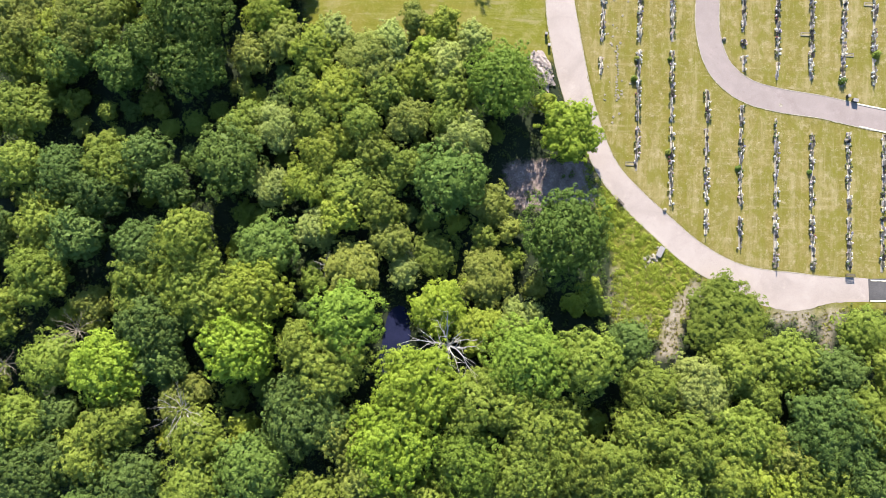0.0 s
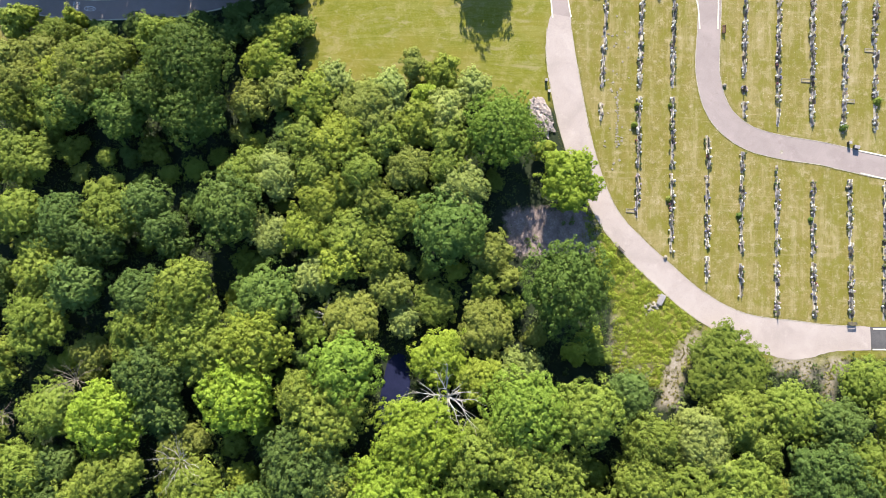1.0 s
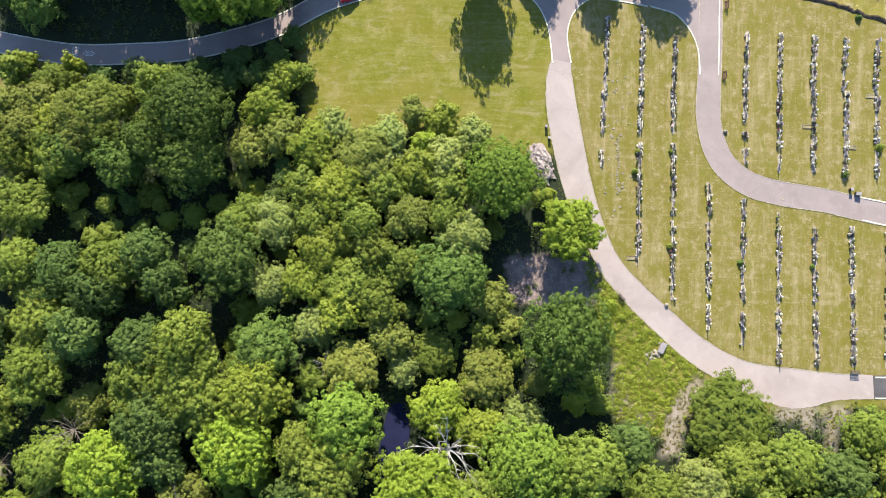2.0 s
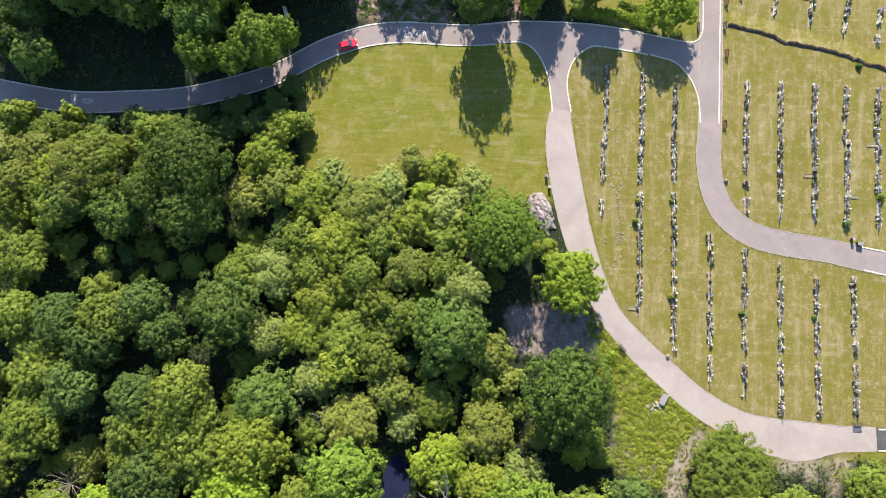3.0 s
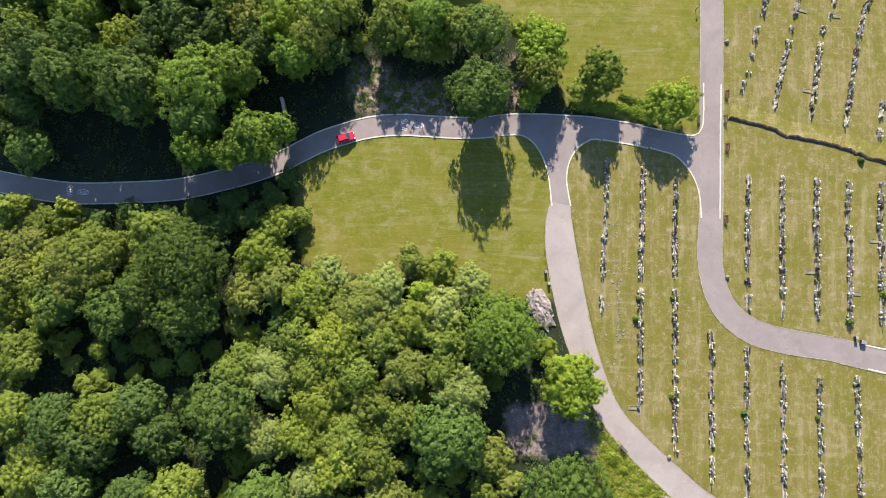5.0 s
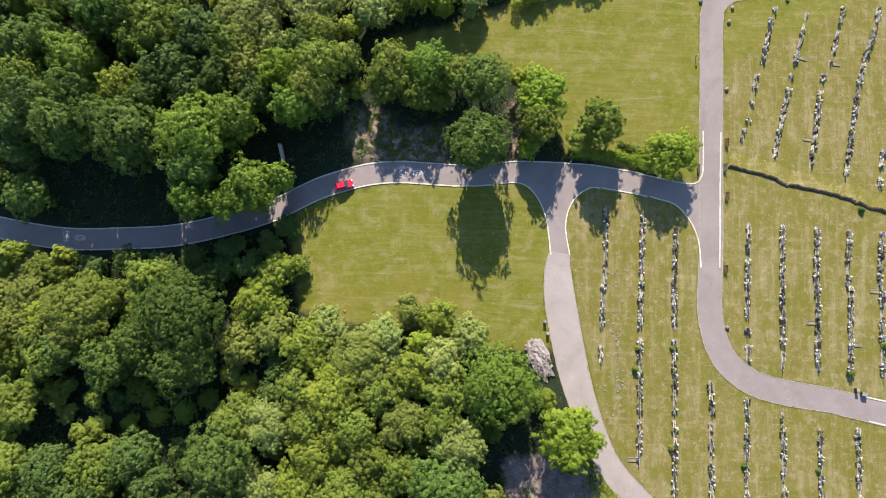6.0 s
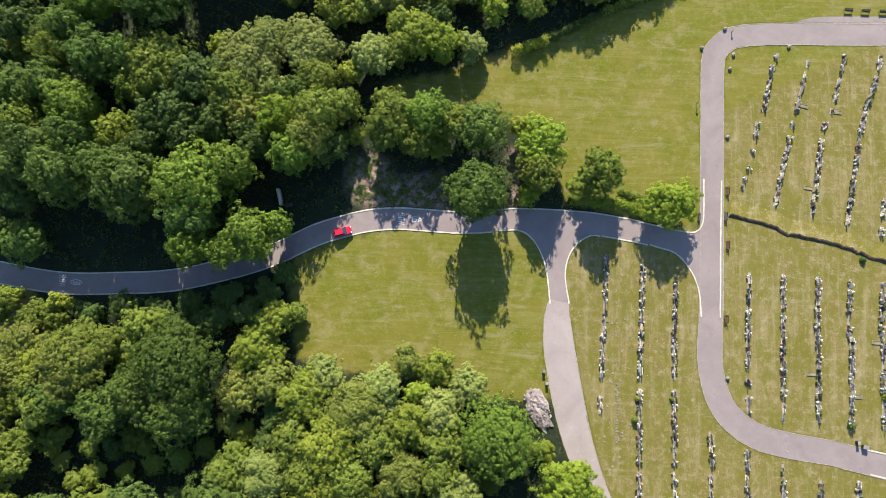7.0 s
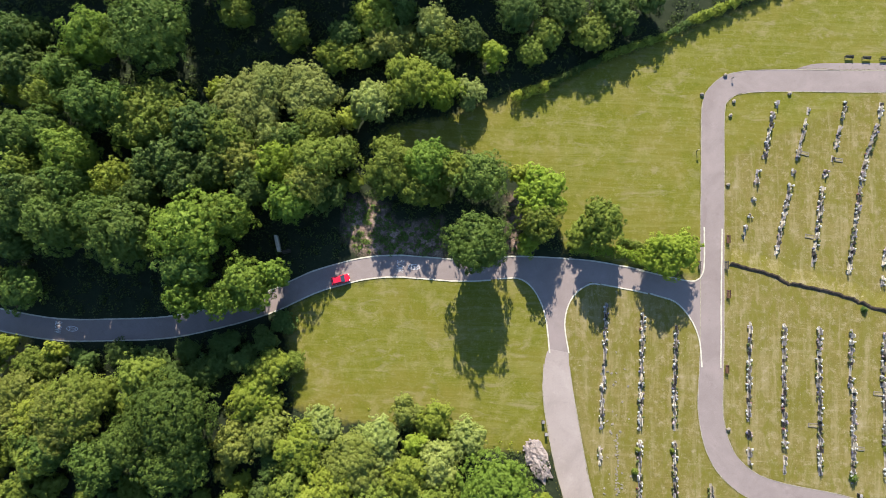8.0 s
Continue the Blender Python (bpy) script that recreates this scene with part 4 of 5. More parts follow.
rng = np.random.default_rng(5)
wx, wy = scatter(rng, [[(-125, -70), (125, -70), (125, 175), (-125, 175)]], 15000, (-118, 112, -62, 172),
                 [MEADOW_WEST, MEADOW_NORTH, CEMETERY, VERGE_WEST, ASH_SOIL, ASH_BANK, ROUGH_SLOPE, POND, BARE_TRACK, BARE_GATE, BARE_SPOIL])
ok = far_from_roads(wx, wy, 1.3)
tagged(part("undergrowth", clumps("undergrowth", wx[ok], wy[ok], 1.35, 1.35, 0.42, 18, 6), UNDERGROWTH), "dark leafy undergrowth on the woodland floor", "undergrowth", kind="stuff")
wx, wy = scatter(rng, [ASH_BANK, ASH_SOIL], 7000, (-30, 32, 18, 112))
keep = np.random.default_rng(3).random(len(wx)) < np.where(wy > 60, 0.9, 0.05)
tagged(part("bank_scrub", clumps("bank_scrub", wx[keep], wy[keep], 0.75, 0.9, 0.34, 26, 16), SCRUB), "sparse scrub on the bare bank", "scrub", kind="stuff")
wx, wy = scatter(rng, [ROUGH_SLOPE, EDGE_WEEDS], 3800, (20, 60, -10, 36), [BARE_TRACK])
ok = far_from_roads(wx, wy, 0.5) & (np.hypot(wx - 44.6, wy - 11.3) > 1.9)
tagged(part("brambles", clumps("brambles", wx[ok], wy[ok], 0.70, 0.40, 0.25, 44, 7), BRAMBLE), "yellow-green brambles and tall weeds on the slope", "brambles", kind="stuff")
wx, wy = scatter(rng, [[(-38, 54), (20, 48), (20, 53), (8, 57), (-12, 60), (-36, 63)], [(76.6, -0.4), (83.2, 2.7), (93.7, 2.9), (93.7, -1.5), (78.4, -5.2)], [(-22, 120), (0, 127), (0, 124.5), (-16, 121)]], 1500, (-40, 105, -10, 130))
tagged(part("tall_grass", clumps("tall_grass", wx, wy, 0.5, 0.6, 0.28, 14, 8), BRAMBLE), "tall rough grass along the wood's edge", "tall grass", kind="stuff")


wx, wy = scatter(rng, [BARE_TRACK, BARE_GATE, BARE_SPOIL, BARE_DRY, BARE_BEND], 9000, (25, 90, -12, 30))
keep = (rng.random(len(wx)) < 0.65) & far_from_roads(wx, wy, 0.6)
tagged(part("track_weeds", clumps("track_weeds", wx[keep], wy[keep], 0.34, 0.5, 0.20, 12, 51), VERGE), "thin weeds and dry grass over the bare track", "weeds", kind="stuff")
tx, ty = [], []
rng = np.random.default_rng(41)
for line, step in ((WEST_PATH, 0.16), (EAST_PATH, 0.2)):
    q = curve_points(line, step)
    w = side_ways(q)
    for sign in (-1, 1):
        o = q[:, 2] / 2 + 0.16 + rng.exponential(0.22, len(q))
        tx.append(q[:, 0] + w[:, 0] * sign * o)
        ty.append(q[:, 1] + w[:, 1] * sign * o)
tx, ty = np.concatenate(tx), np.concatenate(ty)
ok = far_from_roads(tx, ty, 0.12) & ~((tx > 8) & (tx < 60) & (ty > 71) & (ty < 105)) & (rng.random(len(tx)) < 0.75) & (np.abs(tx) < 115)
tagged(part("verge_grass", clumps("verge_grass", tx[ok], ty[ok], 0.13, 0.14, 0.09, 6, 42), VERGE), "uncut grass tufts along the edges of the tarmac", "grass", kind="stuff")


def hedge(points, width, tall, mat, label, seed):
    rng = np.random.default_rng(seed)
    p = curve_points([(x, y, 0) for x, y in points], 0.4)
    per = 60
    own = np.repeat(np.arange(len(p)), per)
    a = rng.uniform(0, math.pi, len(own))
    s = side_ways(p)
    w = width / 2 * (0.8 + 0.3 * np.sin(np.arange(len(p)) * 0.55 + seed))[own]
    q = np.stack([s[own, 0] * np.cos(a), s[own, 1] * np.cos(a), np.sin(a)], 1)
    c = p[own].copy()
    c[:, :2] += rng.normal(0, 0.25, (len(own), 2)) + s[own] * (np.cos(a) * w)[:, None]
    c[:, 2] = np.maximum(0.1, np.sin(a) ** 0.6 * tall * (0.85 + 0.25 * np.sin(np.arange(len(p)) * 0.8))[own] * rng.uniform(0.75, 1.05, len(own)))
    body = arrays_mesh("hedge", leaf_faces(rng, c, q + rng.normal(0, 0.4, q.shape), 0.42 * rng.uniform(0.6, 1.3, len(own))), 3)
    tagged(part("hedge", body, mat), label, "hedge", "field hedges")


hedge([(10.5, 130.3), (14.2, 131.7), (17.9, 133.2)], 2.0, 2.7, BRAMBLE, "short bright green clipped hedge beside the meadow", 11)
# the two dark stretches carry the trees' shade in their leaf colour
hedge([(18.6, 133.5), (24.9, 137.2), (29.9, 139.9)], 1.2, 2.3, LEAF["d"], "hedge beside the meadow with shade in its dark leaf colour", 12)
hedge([(30.6, 140.4), (37.5, 143.3), (44.6, 146)], 1.3, 2.5, LEAF["m"], "thin green hedge beside the meadow", 13)
hedge([(45.1, 146.3), (47.7, 148), (49.5, 149.3)], 1.2, 2.3, LEAF["d"], "hedge beside the meadow with shade in its dark leaf colour", 16)
hedge([(49.9, 149.7), (56.7, 152.9), (63.1, 156.3), (79.9, 164)], 2.0, 2.4, LEAF["y"], "long leafy green hedge along the meadow's edge", 17)
hedge([(24.5, 96.9), (33.2, 96.7), (36.9, 96.2), (41.8, 93.9)], 2.2, 1.5, LEAF["v"], "low green hedge beside the lane", 14)
hedge([(35, 99.2), (40.6, 97.6)], 1.4, 1.2, LEAF["m"], "low green hedge beside the lane", 15)


def shrub(x, y, r, h, kind, label):
    m = clumps("shrub", np.array([0.0]), np.array([0.0]), r, h / r, 0.34, 260, int(x * 7 + y))
    ob = part("shrub", m, LEAF[kind], at=pose(x, y, 0))
    tagged(ob, label, "shrub", "small shrubs")


for x, y, r, h, kind in ((*(34.2, 20.9), 1.9, 1.6, "v"), (*(36.7, 18.2), 1.6, 1.4, "y"), (*(91.8, 57.3), 1.0, 1.7, "m"), (*(87.7, 86.4), 1.2, 1.6, "d"), (*(46.8, 54.9), 0.8, 1.2, "m"), (*(39.5, 54.7), 0.7, 1.2, "l"), (*(39, 50.2), 0.6, 1.1, "m"),
                          (*(46.7, 34.1), 0.6, 0.9, "l"), (*(77.3, 30.8), 0.7, 1.1, "o"), (*(61.9, 31.1), 0.8, 1.2, "o"), (*(84.4, 51.1), 0.7, 1.1, "k")):
    shrub(x, y, r, h, kind, "small round shrub beside the graves" if x > 38 and y > 20 else "leafy shrub at the edge of the slope")


def bare_branches(name, x, y, h, spread, base_r, seed, mat, label, lean=(0, 0)):
    """A leafless tree: a trunk, limbs and forked twigs."""
    rng = random.Random(seed)
    root = empty(name, pose(x, y, fall(x)), label, "dead tree")
    bm = bmesh.new()
    top = Vector((lean[0], lean[1], h * 0.55))
    rod(bm, (0, 0, -0.2), top, base_r, base_r * 0.7, 8)
    part("trunk", bm, mat, root)
    for k in range(12):
        bm = bmesh.new()
        a = k * 0.524 + rng.uniform(-0.25, 0.25)
        far = spread * rng.uniform(0.6, 1.05)
        p, d, w = top.copy(), Vector((math.cos(a), math.sin(a), rng.uniform(0.35, 0.9))).normalized(), base_r * 0.6
        for s in range(4):
            q = p + d * far / 4
            rod(bm, p, q, w, w * 0.68, 5)
            for g in range(2):
                e = (d + Vector((rng.uniform(-0.9, 0.9), rng.uniform(-0.9, 0.9), rng.uniform(-0.2, 0.5)))).normalized()
                e2 = q + e * far * rng.uniform(0.15, 0.32)
                rod(bm, q, e2, w * 0.5, w * 0.18, 4)
                rod(bm, e2, e2 + (e + Vector((rng.uniform(-0.6, 0.6), rng.uniform(-0.6, 0.6), 0.1))) * far * 0.12, w * 0.2, w * 0.1, 4)
            p, w = q, w * 0.68
            d = (d + Vector((rng.uniform(-0.35, 0.35), rng.uniform(-0.35, 0.35), rng.uniform(-0.25, 0.2)))).normalized()
        part("branch", bm, mat, root)


bare_branches("dead_tree", *(0.4, -8.9), 15.0, 8.0, 0.36, 3, DEADWOOD, "bleached bare dead tree standing beside the pond")
bare_branches("dead_tree", *(-78.2, -9.5), 12.0, 5.5, 0.18, 4, TWIGS, "dry leafless dead tree among the woodland")
bare_branches("dead_tree", *(-54, -24.4), 15.0, 6.0, 0.20, 5, DEADWOOD, "grey leafless branches of a dying tree")
bare_branches("dead_tree", *(-92.8, -17.2), 13.0, 5.5, 0.18, 6, TWIGS, "dry leafless dead tree among the woodland")
bare_branches("dead_tree", *(-25.6, 6.4), 7.0, 3.4, 0.12, 8, DEADWOOD, "thin grey leafless sapling among the willows")

bm = bmesh.new()
bm.faces.new([bm.verts.new((q[0], q[1], 0.03)) for q in curve_points([(*p, 0) for p in POND + POND[:1]], 1.0)[:-1]])
bm.normal_update()
for f in bm.faces:
    if f.normal.z < 0:
        f.normal_flip()
tagged(part("water", bm, WATER), "dark still pond water between the trees", "pond", kind="structure")


sticks = bmesh.new()
sr = random.Random(17)
for k in range(620):
    x, y = sr.uniform(12.5, 31.5), sr.uniform(21, 32)
    if not inside(ASH_SOIL, np.array([x]), np.array([y]))[0] or sr.random() < (30 - x) / 26:
        continue
    a, n = sr.uniform(0, 6.283), sr.uniform(0.6, 2.0)
    rod(sticks, (x, y, 0.06), (x + math.cos(a) * n, y + math.sin(a) * n, sr.uniform(0.1, 0.5)), 0.035, 0.012, 4)
tagged(part("brushwood", sticks, TWIGS), "dry cut branches strewn over grey soil", "brushwood", kind="stuff")


# ---- stones ----
def rock_mesh(seed, rough=0.28):
    rng = random.Random(seed)
    bm = bmesh.new()
    bmesh.ops.create_icosphere(bm, subdivisions=1, radius=0.5)
    for v in bm.verts:
        v.co *= 1 + rng.uniform(-rough, rough)
        v.co.z = max(v.co.z * 0.75, -0.22)
    me = bpy.data.meshes.new("rock")
    bm.to_mesh(me)
    bm.free()
    return me


ROCKS = [rock_mesh(k) for k in range(5)]
for me in ROCKS:
    me.materials.append(RUBBLE)
heap = empty("rubble_heap", pose(18.4, 51.6, 0, 0, 0, 26), "heap of pale broken rubble and soil beside the path", "rubble heap")
bm = bmesh.new()
bmesh.ops.create_icosphere(bm, subdivisions=4, radius=1.0)
for v in bm.verts:
    k = 1 + 0.5 * noise.noise(v.co * 2.2) + 0.25 * noise.noise(v.co * 6)
    v.co = Vector((v.co.x * 2.1 * k, v.co.y * 4.3 * k, max(v.co.z, -0.05) * 1.0 * k))
part("mound", bm, RUBBLE, heap)
rr = random.Random(9)
for k in range(290):
    a, f = rr.uniform(0, 6.283), math.sqrt(rr.random())
    s = rr.uniform(0.14, 0.50)
    part("rock", ROCKS[k % 5], None, heap, at=pose(math.cos(a) * f * 2.4, math.sin(a) * f * 4.6, 0.05 + 0.95 * math.sqrt(max(0.0, 1 - f * f)), rr.uniform(-30, 30), rr.uniform(-30, 30), rr.uniform(0, 360)) @ Matrix.Scale(s, 4))
LUMPS = [rock_mesh(k + 50, 0.34) for k in range(4)]
for me in LUMPS:
    me.materials.append(CONCRETE)
slabs = empty("rubble_heap", pose(44.6, 11.3, 0), "broken pale concrete lumps lying among the brambles", "rubble heap")
for k in range(40):
    s = rr.uniform(0.3, 0.9)
    f = rr.uniform(-1, 1)
    part("rock", LUMPS[k % 4], None, slabs, at=pose(f * 1.5 - 0.9 + rr.gauss(0, 0.4), f * 0.9 - 0.5 + rr.gauss(0, 0.6), 0.10 * s, rr.uniform(-20, 20), rr.uniform(-20, 20), rr.uniform(0, 360)) @ Matrix.Diagonal((s, s * rr.uniform(0.5, 1), s * 0.6, 1)))
bm = bmesh.new()
box(bm, -0.6, -1.2, 0, 0.6, 1.2, 0.3, bevel=0.06)
part("concrete_slab", bm, GREY_GRANITE, slabs, "grey cracked concrete slab", at=pose(0.8, 0.9, 0.3, 4, -5, -24))
BOULDER = rock_mesh(31, 0.10)
BOULDER.materials.append(STONE)
for x, y in ((58.3, 137.7), (53.1, 133), (60.2, 131.7), (72.6, 134), (59.4, 128.4), (58.8, 112.6), (58.6, 59.8), (46.2, 21.4), (85.2, 38.1)):
    ob = part("boulder", BOULDER, None, at=pose(x, y, 0.22, 0, 0, x * 40) @ Matrix.Diagonal((1.05, 0.95, 1.1, 1)))
    tagged(ob, "rounded pale stone boulder on the verge", "boulder", "verge boulders")

# grassy bank with an eroded earth face, across the lawn
def bank_strip(shape, seed):
    p = curve_points(WALL_DITCH, 0.5)
    s = side_ways(p)
    bm = bmesh.new()
    rows = []
    for k, (q, w) in enumerate(zip(p, s)):
        wave = 0.55 * noise.noise(Vector((k * 0.19, 0, 3))) + 0.30 * noise.noise(Vector((k * 0.7, 5, 0)))
        rows.append([bm.verts.new((q[0] + w[0] * (o + wave), q[1] + w[1] * (o + wave), max(-0.05, z * (1 + 0.9 * wave)))) for o, z in shape])
    for g, h in zip(rows, rows[1:]):
        for k in range(len(shape) - 1):
            bm.faces.new((g[k], g[k + 1], h[k + 1], h[k]))
    bmesh.ops.recalc_face_normals(bm, faces=bm.faces)
    if sum(f.normal.z for f in bm.faces) < 0:
        bmesh.ops.reverse_faces(bm, faces=bm.faces)
    return bm


bank = empty("earth_bank", pose(0, 0, 0), "low grassy bank with a dark eroded earth face", "earth bank", kind="structure")
part("bank_top", bank_strip(((4.2, -0.06), (3.0, 0.08), (1.6, 0.27), (0.62, 0.42)), 1), GROUND, bank, "dry grass along the bank")
for ob in bank.children:
    weight = ob.data.attributes.new("mown", "FLOAT", "POINT")
    weight.data.foreach_set("value", np.ones(len(ob.data.vertices), dtype=np.float32))
part("bank_face", bank_strip(((0.62, 0.42), (0.34, 0.36), (0.10, 0.22), (0.0, 0.06), (-0.30, -0.05)), 1), BANK_SOIL, bank, "dark eroded earth face")


# ---- graves ----
def slab_mesh(style, w, h, t):
    """An upright headstone with its top flat, round, pointed or shouldered."""
    tops = {"flat": [(-1, 1), (1, 1)], "round": [(-math.cos(a), 0.72 + 0.28 * math.sin(a)) for a in np.linspace(0, math.pi, 9)],
            "point": [(-1, 0.8), (0, 1), (1, 0.8)], "shoulder": [(-1, 0.76), (-0.72, 0.8), (-0.45, 0.98), (0.45, 0.98), (0.72, 0.8), (1, 0.76)]}[style]
    bm = bmesh.new()
    prof = [(-1, 0)] + tops + [(1, 0)]
    f = [bm.verts.new((a * w / 2, -t / 2, b * h)) for a, b in prof]
    g = [bm.verts.new((a * w / 2, t / 2, b * h)) for a, b in prof]
    bm.faces.new(f)
    bm.faces.new(g[::-1])
    for k in range(len(prof)):
        bm.faces.new((f[k - 1], g[k - 1], g[k], f[k]))
    bmesh.ops.recalc_face_normals(bm, faces=bm.faces)
    me = bpy.data.meshes.new("headstone")
    bm.to_mesh(me)
    bm.free()
    return me


def base_mesh(w, d, h):
    bm = bmesh.new()
    box(bm, -w / 2, -d / 2, 0, w / 2, d / 2, h, bevel=0.02)
    me = bpy.data.meshes.new("plinth")
    bm.to_mesh(me)
    bm.free()
    return me


GRAVES = []
for mat, word in ((WHITE_MARBLE, "white marble"), (GREY_GRANITE, "grey granite"), (BLACK_GRANITE, "polished black granite"), (SANDSTONE, "weathered sandstone")):
    for style in ("flat", "round", "point", "shoulder"):
        me = slab_mesh(style, 0.74, 0.80, 0.13)
        me.materials.append(mat)
        ba = base_mesh(0.92, 0.42, 0.12)
        ba.materials.append(mat)
        GRAVES.append((me, ba, "upright %s headstone with a %s top" % (word, {"flat": "flat", "round": "rounded", "point": "pointed", "shoulder": "shouldered"}[style])))
POT = bmesh.new()
rod(POT, (0, 0, 0), (0, 0, 0.24), 0.10, 0.15, 8)
pot_mesh = bpy.data.meshes.new("pot")
POT.to_mesh(pot_mesh)
POT.free()
pot_mesh.materials.append(SANDSTONE)
BLOOMS = []
for k in range(4):
    g = np.random.default_rng(60 + k)
    q = unit(g.normal(size=(34, 3)) + np.array([0, 0, 0.5]))
    BLOOMS.append(arrays_mesh("flowers", leaf_faces(g, q * g.uniform(0.12, 0.27, (34, 1)) + np.array([0, 0, 0.36]), q + g.normal(0, 0.3, q.shape), g.uniform(0.14, 0.26, 34)), 3))
    BLOOMS[-1].materials.append(PETALS[0])
KERB_SET = bmesh.new()
for b in ((-0.42, -1.9, -0.30, 0.0), (0.30, -1.9, 0.42, 0.0), (-0.30, -1.9, 0.30, -1.78)):
    box(KERB_SET, b[0], b[1], 0, b[2], b[3], 0.14)
kerb_mesh = bpy.data.meshes.new("grave_kerb")
KERB_SET.to_mesh(kerb_mesh)
KERB_SET.free()
kerb_mesh.materials.append(SANDSTONE)
BED = bmesh.new()
box(BED, -0.295, -1.775, 0, 0.295, 0, 0.09)
bed_mesh = bpy.data.meshes.new("grass_bed")
BED.to_mesh(bed_mesh)
BED.free()
bed_mesh.materials.append(BANK_GRASS)
TONES = ("white", "pink", "yellow", "red", "violet", "green")
gr = random.Random(21)


REST = {"headstones": [], "grave_flowers": []}


def flowers(x, y, z, apart):
    m = pose(x, y, z, 0, 0, gr.uniform(0, 360)) @ Matrix.Scale(gr.uniform(0.7, 1.35), 4)
    tone = gr.choices(range(6), (6, 1.8, 0.7, 0.25, 1.0, 4.5))[0]
    bloom = BLOOMS[gr.randrange(4)]
    if not apart:
        REST["grave_flowers"] += [(pot_mesh, m, SANDSTONE), (bloom, m, PETALS[tone])]
        return
    ob = part("flower_pot", pot_mesh, None, at=m)
    tagged(ob, "sandstone flower pot with %s" % ("green leaves" if tone == 5 else TONES[tone] + " flowers"), "flower pot", "grave flowers")
    f = part("bouquet", bloom, None, ob)
    f.material_slots[0].link = "OBJECT"
    f.material_slots[0].material = PETALS[tone]


def joined(name, items, label, category):
    """Many small things far apart as one mesh."""
    co, faces, which, mats = [], [], [], []
    n = 0
    for me, m, mat in items:
        if mat not in mats:
            mats.append(mat)
        co += [tuple(m @ v.co) for v in me.vertices]
        for p in me.polygons:
            faces.append([n + v for v in p.vertices])
            which.append(mats.index(mat))
        n += len(me.vertices)
    me = bpy.data.meshes.new(name)
    me.from_pydata(co, [], faces)
    for mat in mats:
        me.materials.append(mat)
    me.polygons.foreach_set("material_index", np.array(which, dtype=np.int32))
    tagged(part(name, me, None), label, category, kind="stuff")


def grave_row(x0, y0, x1, y1):
    """A concrete strip with headstones standing along it, flowers on both sides and a few full grave surrounds."""
    d = Vector((x1 - x0, y1 - y0, 0))
    n = max(1, int(d.length / 0.72))
    turn = math.degrees(math.atan2(d.y, d.x))
    u = d.normalized()
    v = Vector((-u.y, u.x, 0))
    bm = bmesh.new()
    box(bm, -0.30, -0.27, -0.05, d.length + 0.30, 0.27, 0.045, bevel=0.015)
    tagged(part("concrete_strip", bm, CONCRETE, at=pose(x0, y0, 0, 0, 0, turn)), "narrow concrete strip in the grass under a row of headstones", "grave strip", "grave strips")
    for k in range(n):
        if gr.random() < 0.09:
            continue
        p = Vector((x0, y0, 0)) + d * ((k + 0.5) / n) + u * gr.uniform(-0.12, 0.12)
        flip = gr.random() < 0.5
        o = v * (0.17 if flip else -0.17) * gr.uniform(0.4, 1.2)
        kind = gr.choices(range(4), (4.2, 5, 3.8, 5))[0] * 4 + gr.randrange(4)
        me, ba, label = GRAVES[kind]
        s = gr.uniform(0.70, 1.22)
        face = turn + (180 if flip else 0) + gr.uniform(-4, 4)
        m = pose(p.x + o.x, p.y + o.y, 0.05 + 0.12 * s, gr.uniform(-3, 3), 0, face) @ Matrix.Diagonal((s, s, s * gr.uniform(0.8, 1.15), 1))
        if p.x < 66:
            stone = tagged(part("headstone", me, None, at=m), label, "headstone", "headstones")
            part("plinth", ba, None, stone, at=pose(0, 0, -0.12))
        else:
            REST["headstones"] += [(me, m, me.materials[0]), (ba, m @ pose(0, 0, -0.12), me.materials[0])]
        for side_sign in (-1, 1):
            if gr.random() < 0.55:
                w = p + v * side_sign * gr.uniform(0.30, 0.58) + u * gr.uniform(-0.35, 0.35)
                flowers(w.x, w.y, 0.0, p.x < 66)
        if gr.random() < 0.006:
            sgn = 1 if flip else -1
            set_ob = part("grave_kerb", kerb_mesh, None, at=pose(p.x + v.x * sgn * 0.45, p.y + v.y * sgn * 0.45, 0, 0, 0, turn + (180 if sgn > 0 else 0)))
            tagged(set_ob, "brown-grey stone grave surround filled with dry grass", "grave surround", "grave surrounds")
            part("grass_bed", bed_mesh, None, set_ob)


for x0, y0, x1, y1 in ((31.9, 68, 31.8, 58.7), (31.6, 54.8, 31.7, 51.2), (40.1, 68.2, 40, 58.9), (40, 56.6, 40, 41.1), (40, 39.4, 39.9, 30.1), (47.3, 68.4, 47.3, 59.2), (47.4, 56.6, 47.4, 41.1), (47.4, 39.6, 47.4, 22.6), (54.9, 48.2, 55.3, 41.3), (55, 39.4, 55.1, 23.8), (55.1, 21.7, 55.1, 16.4), (62.6, 44.9, 62.5, 40.7), (62.5, 39.7, 62.5, 23.2), (62.4, 20.4, 62.5, 13.6), (70.1, 42.2, 70.1, 40.9), (70.1, 39.7, 70.1, 22.8), (70, 21.5, 70, 10),):
    grave_row(x0, y0, x1, y1)
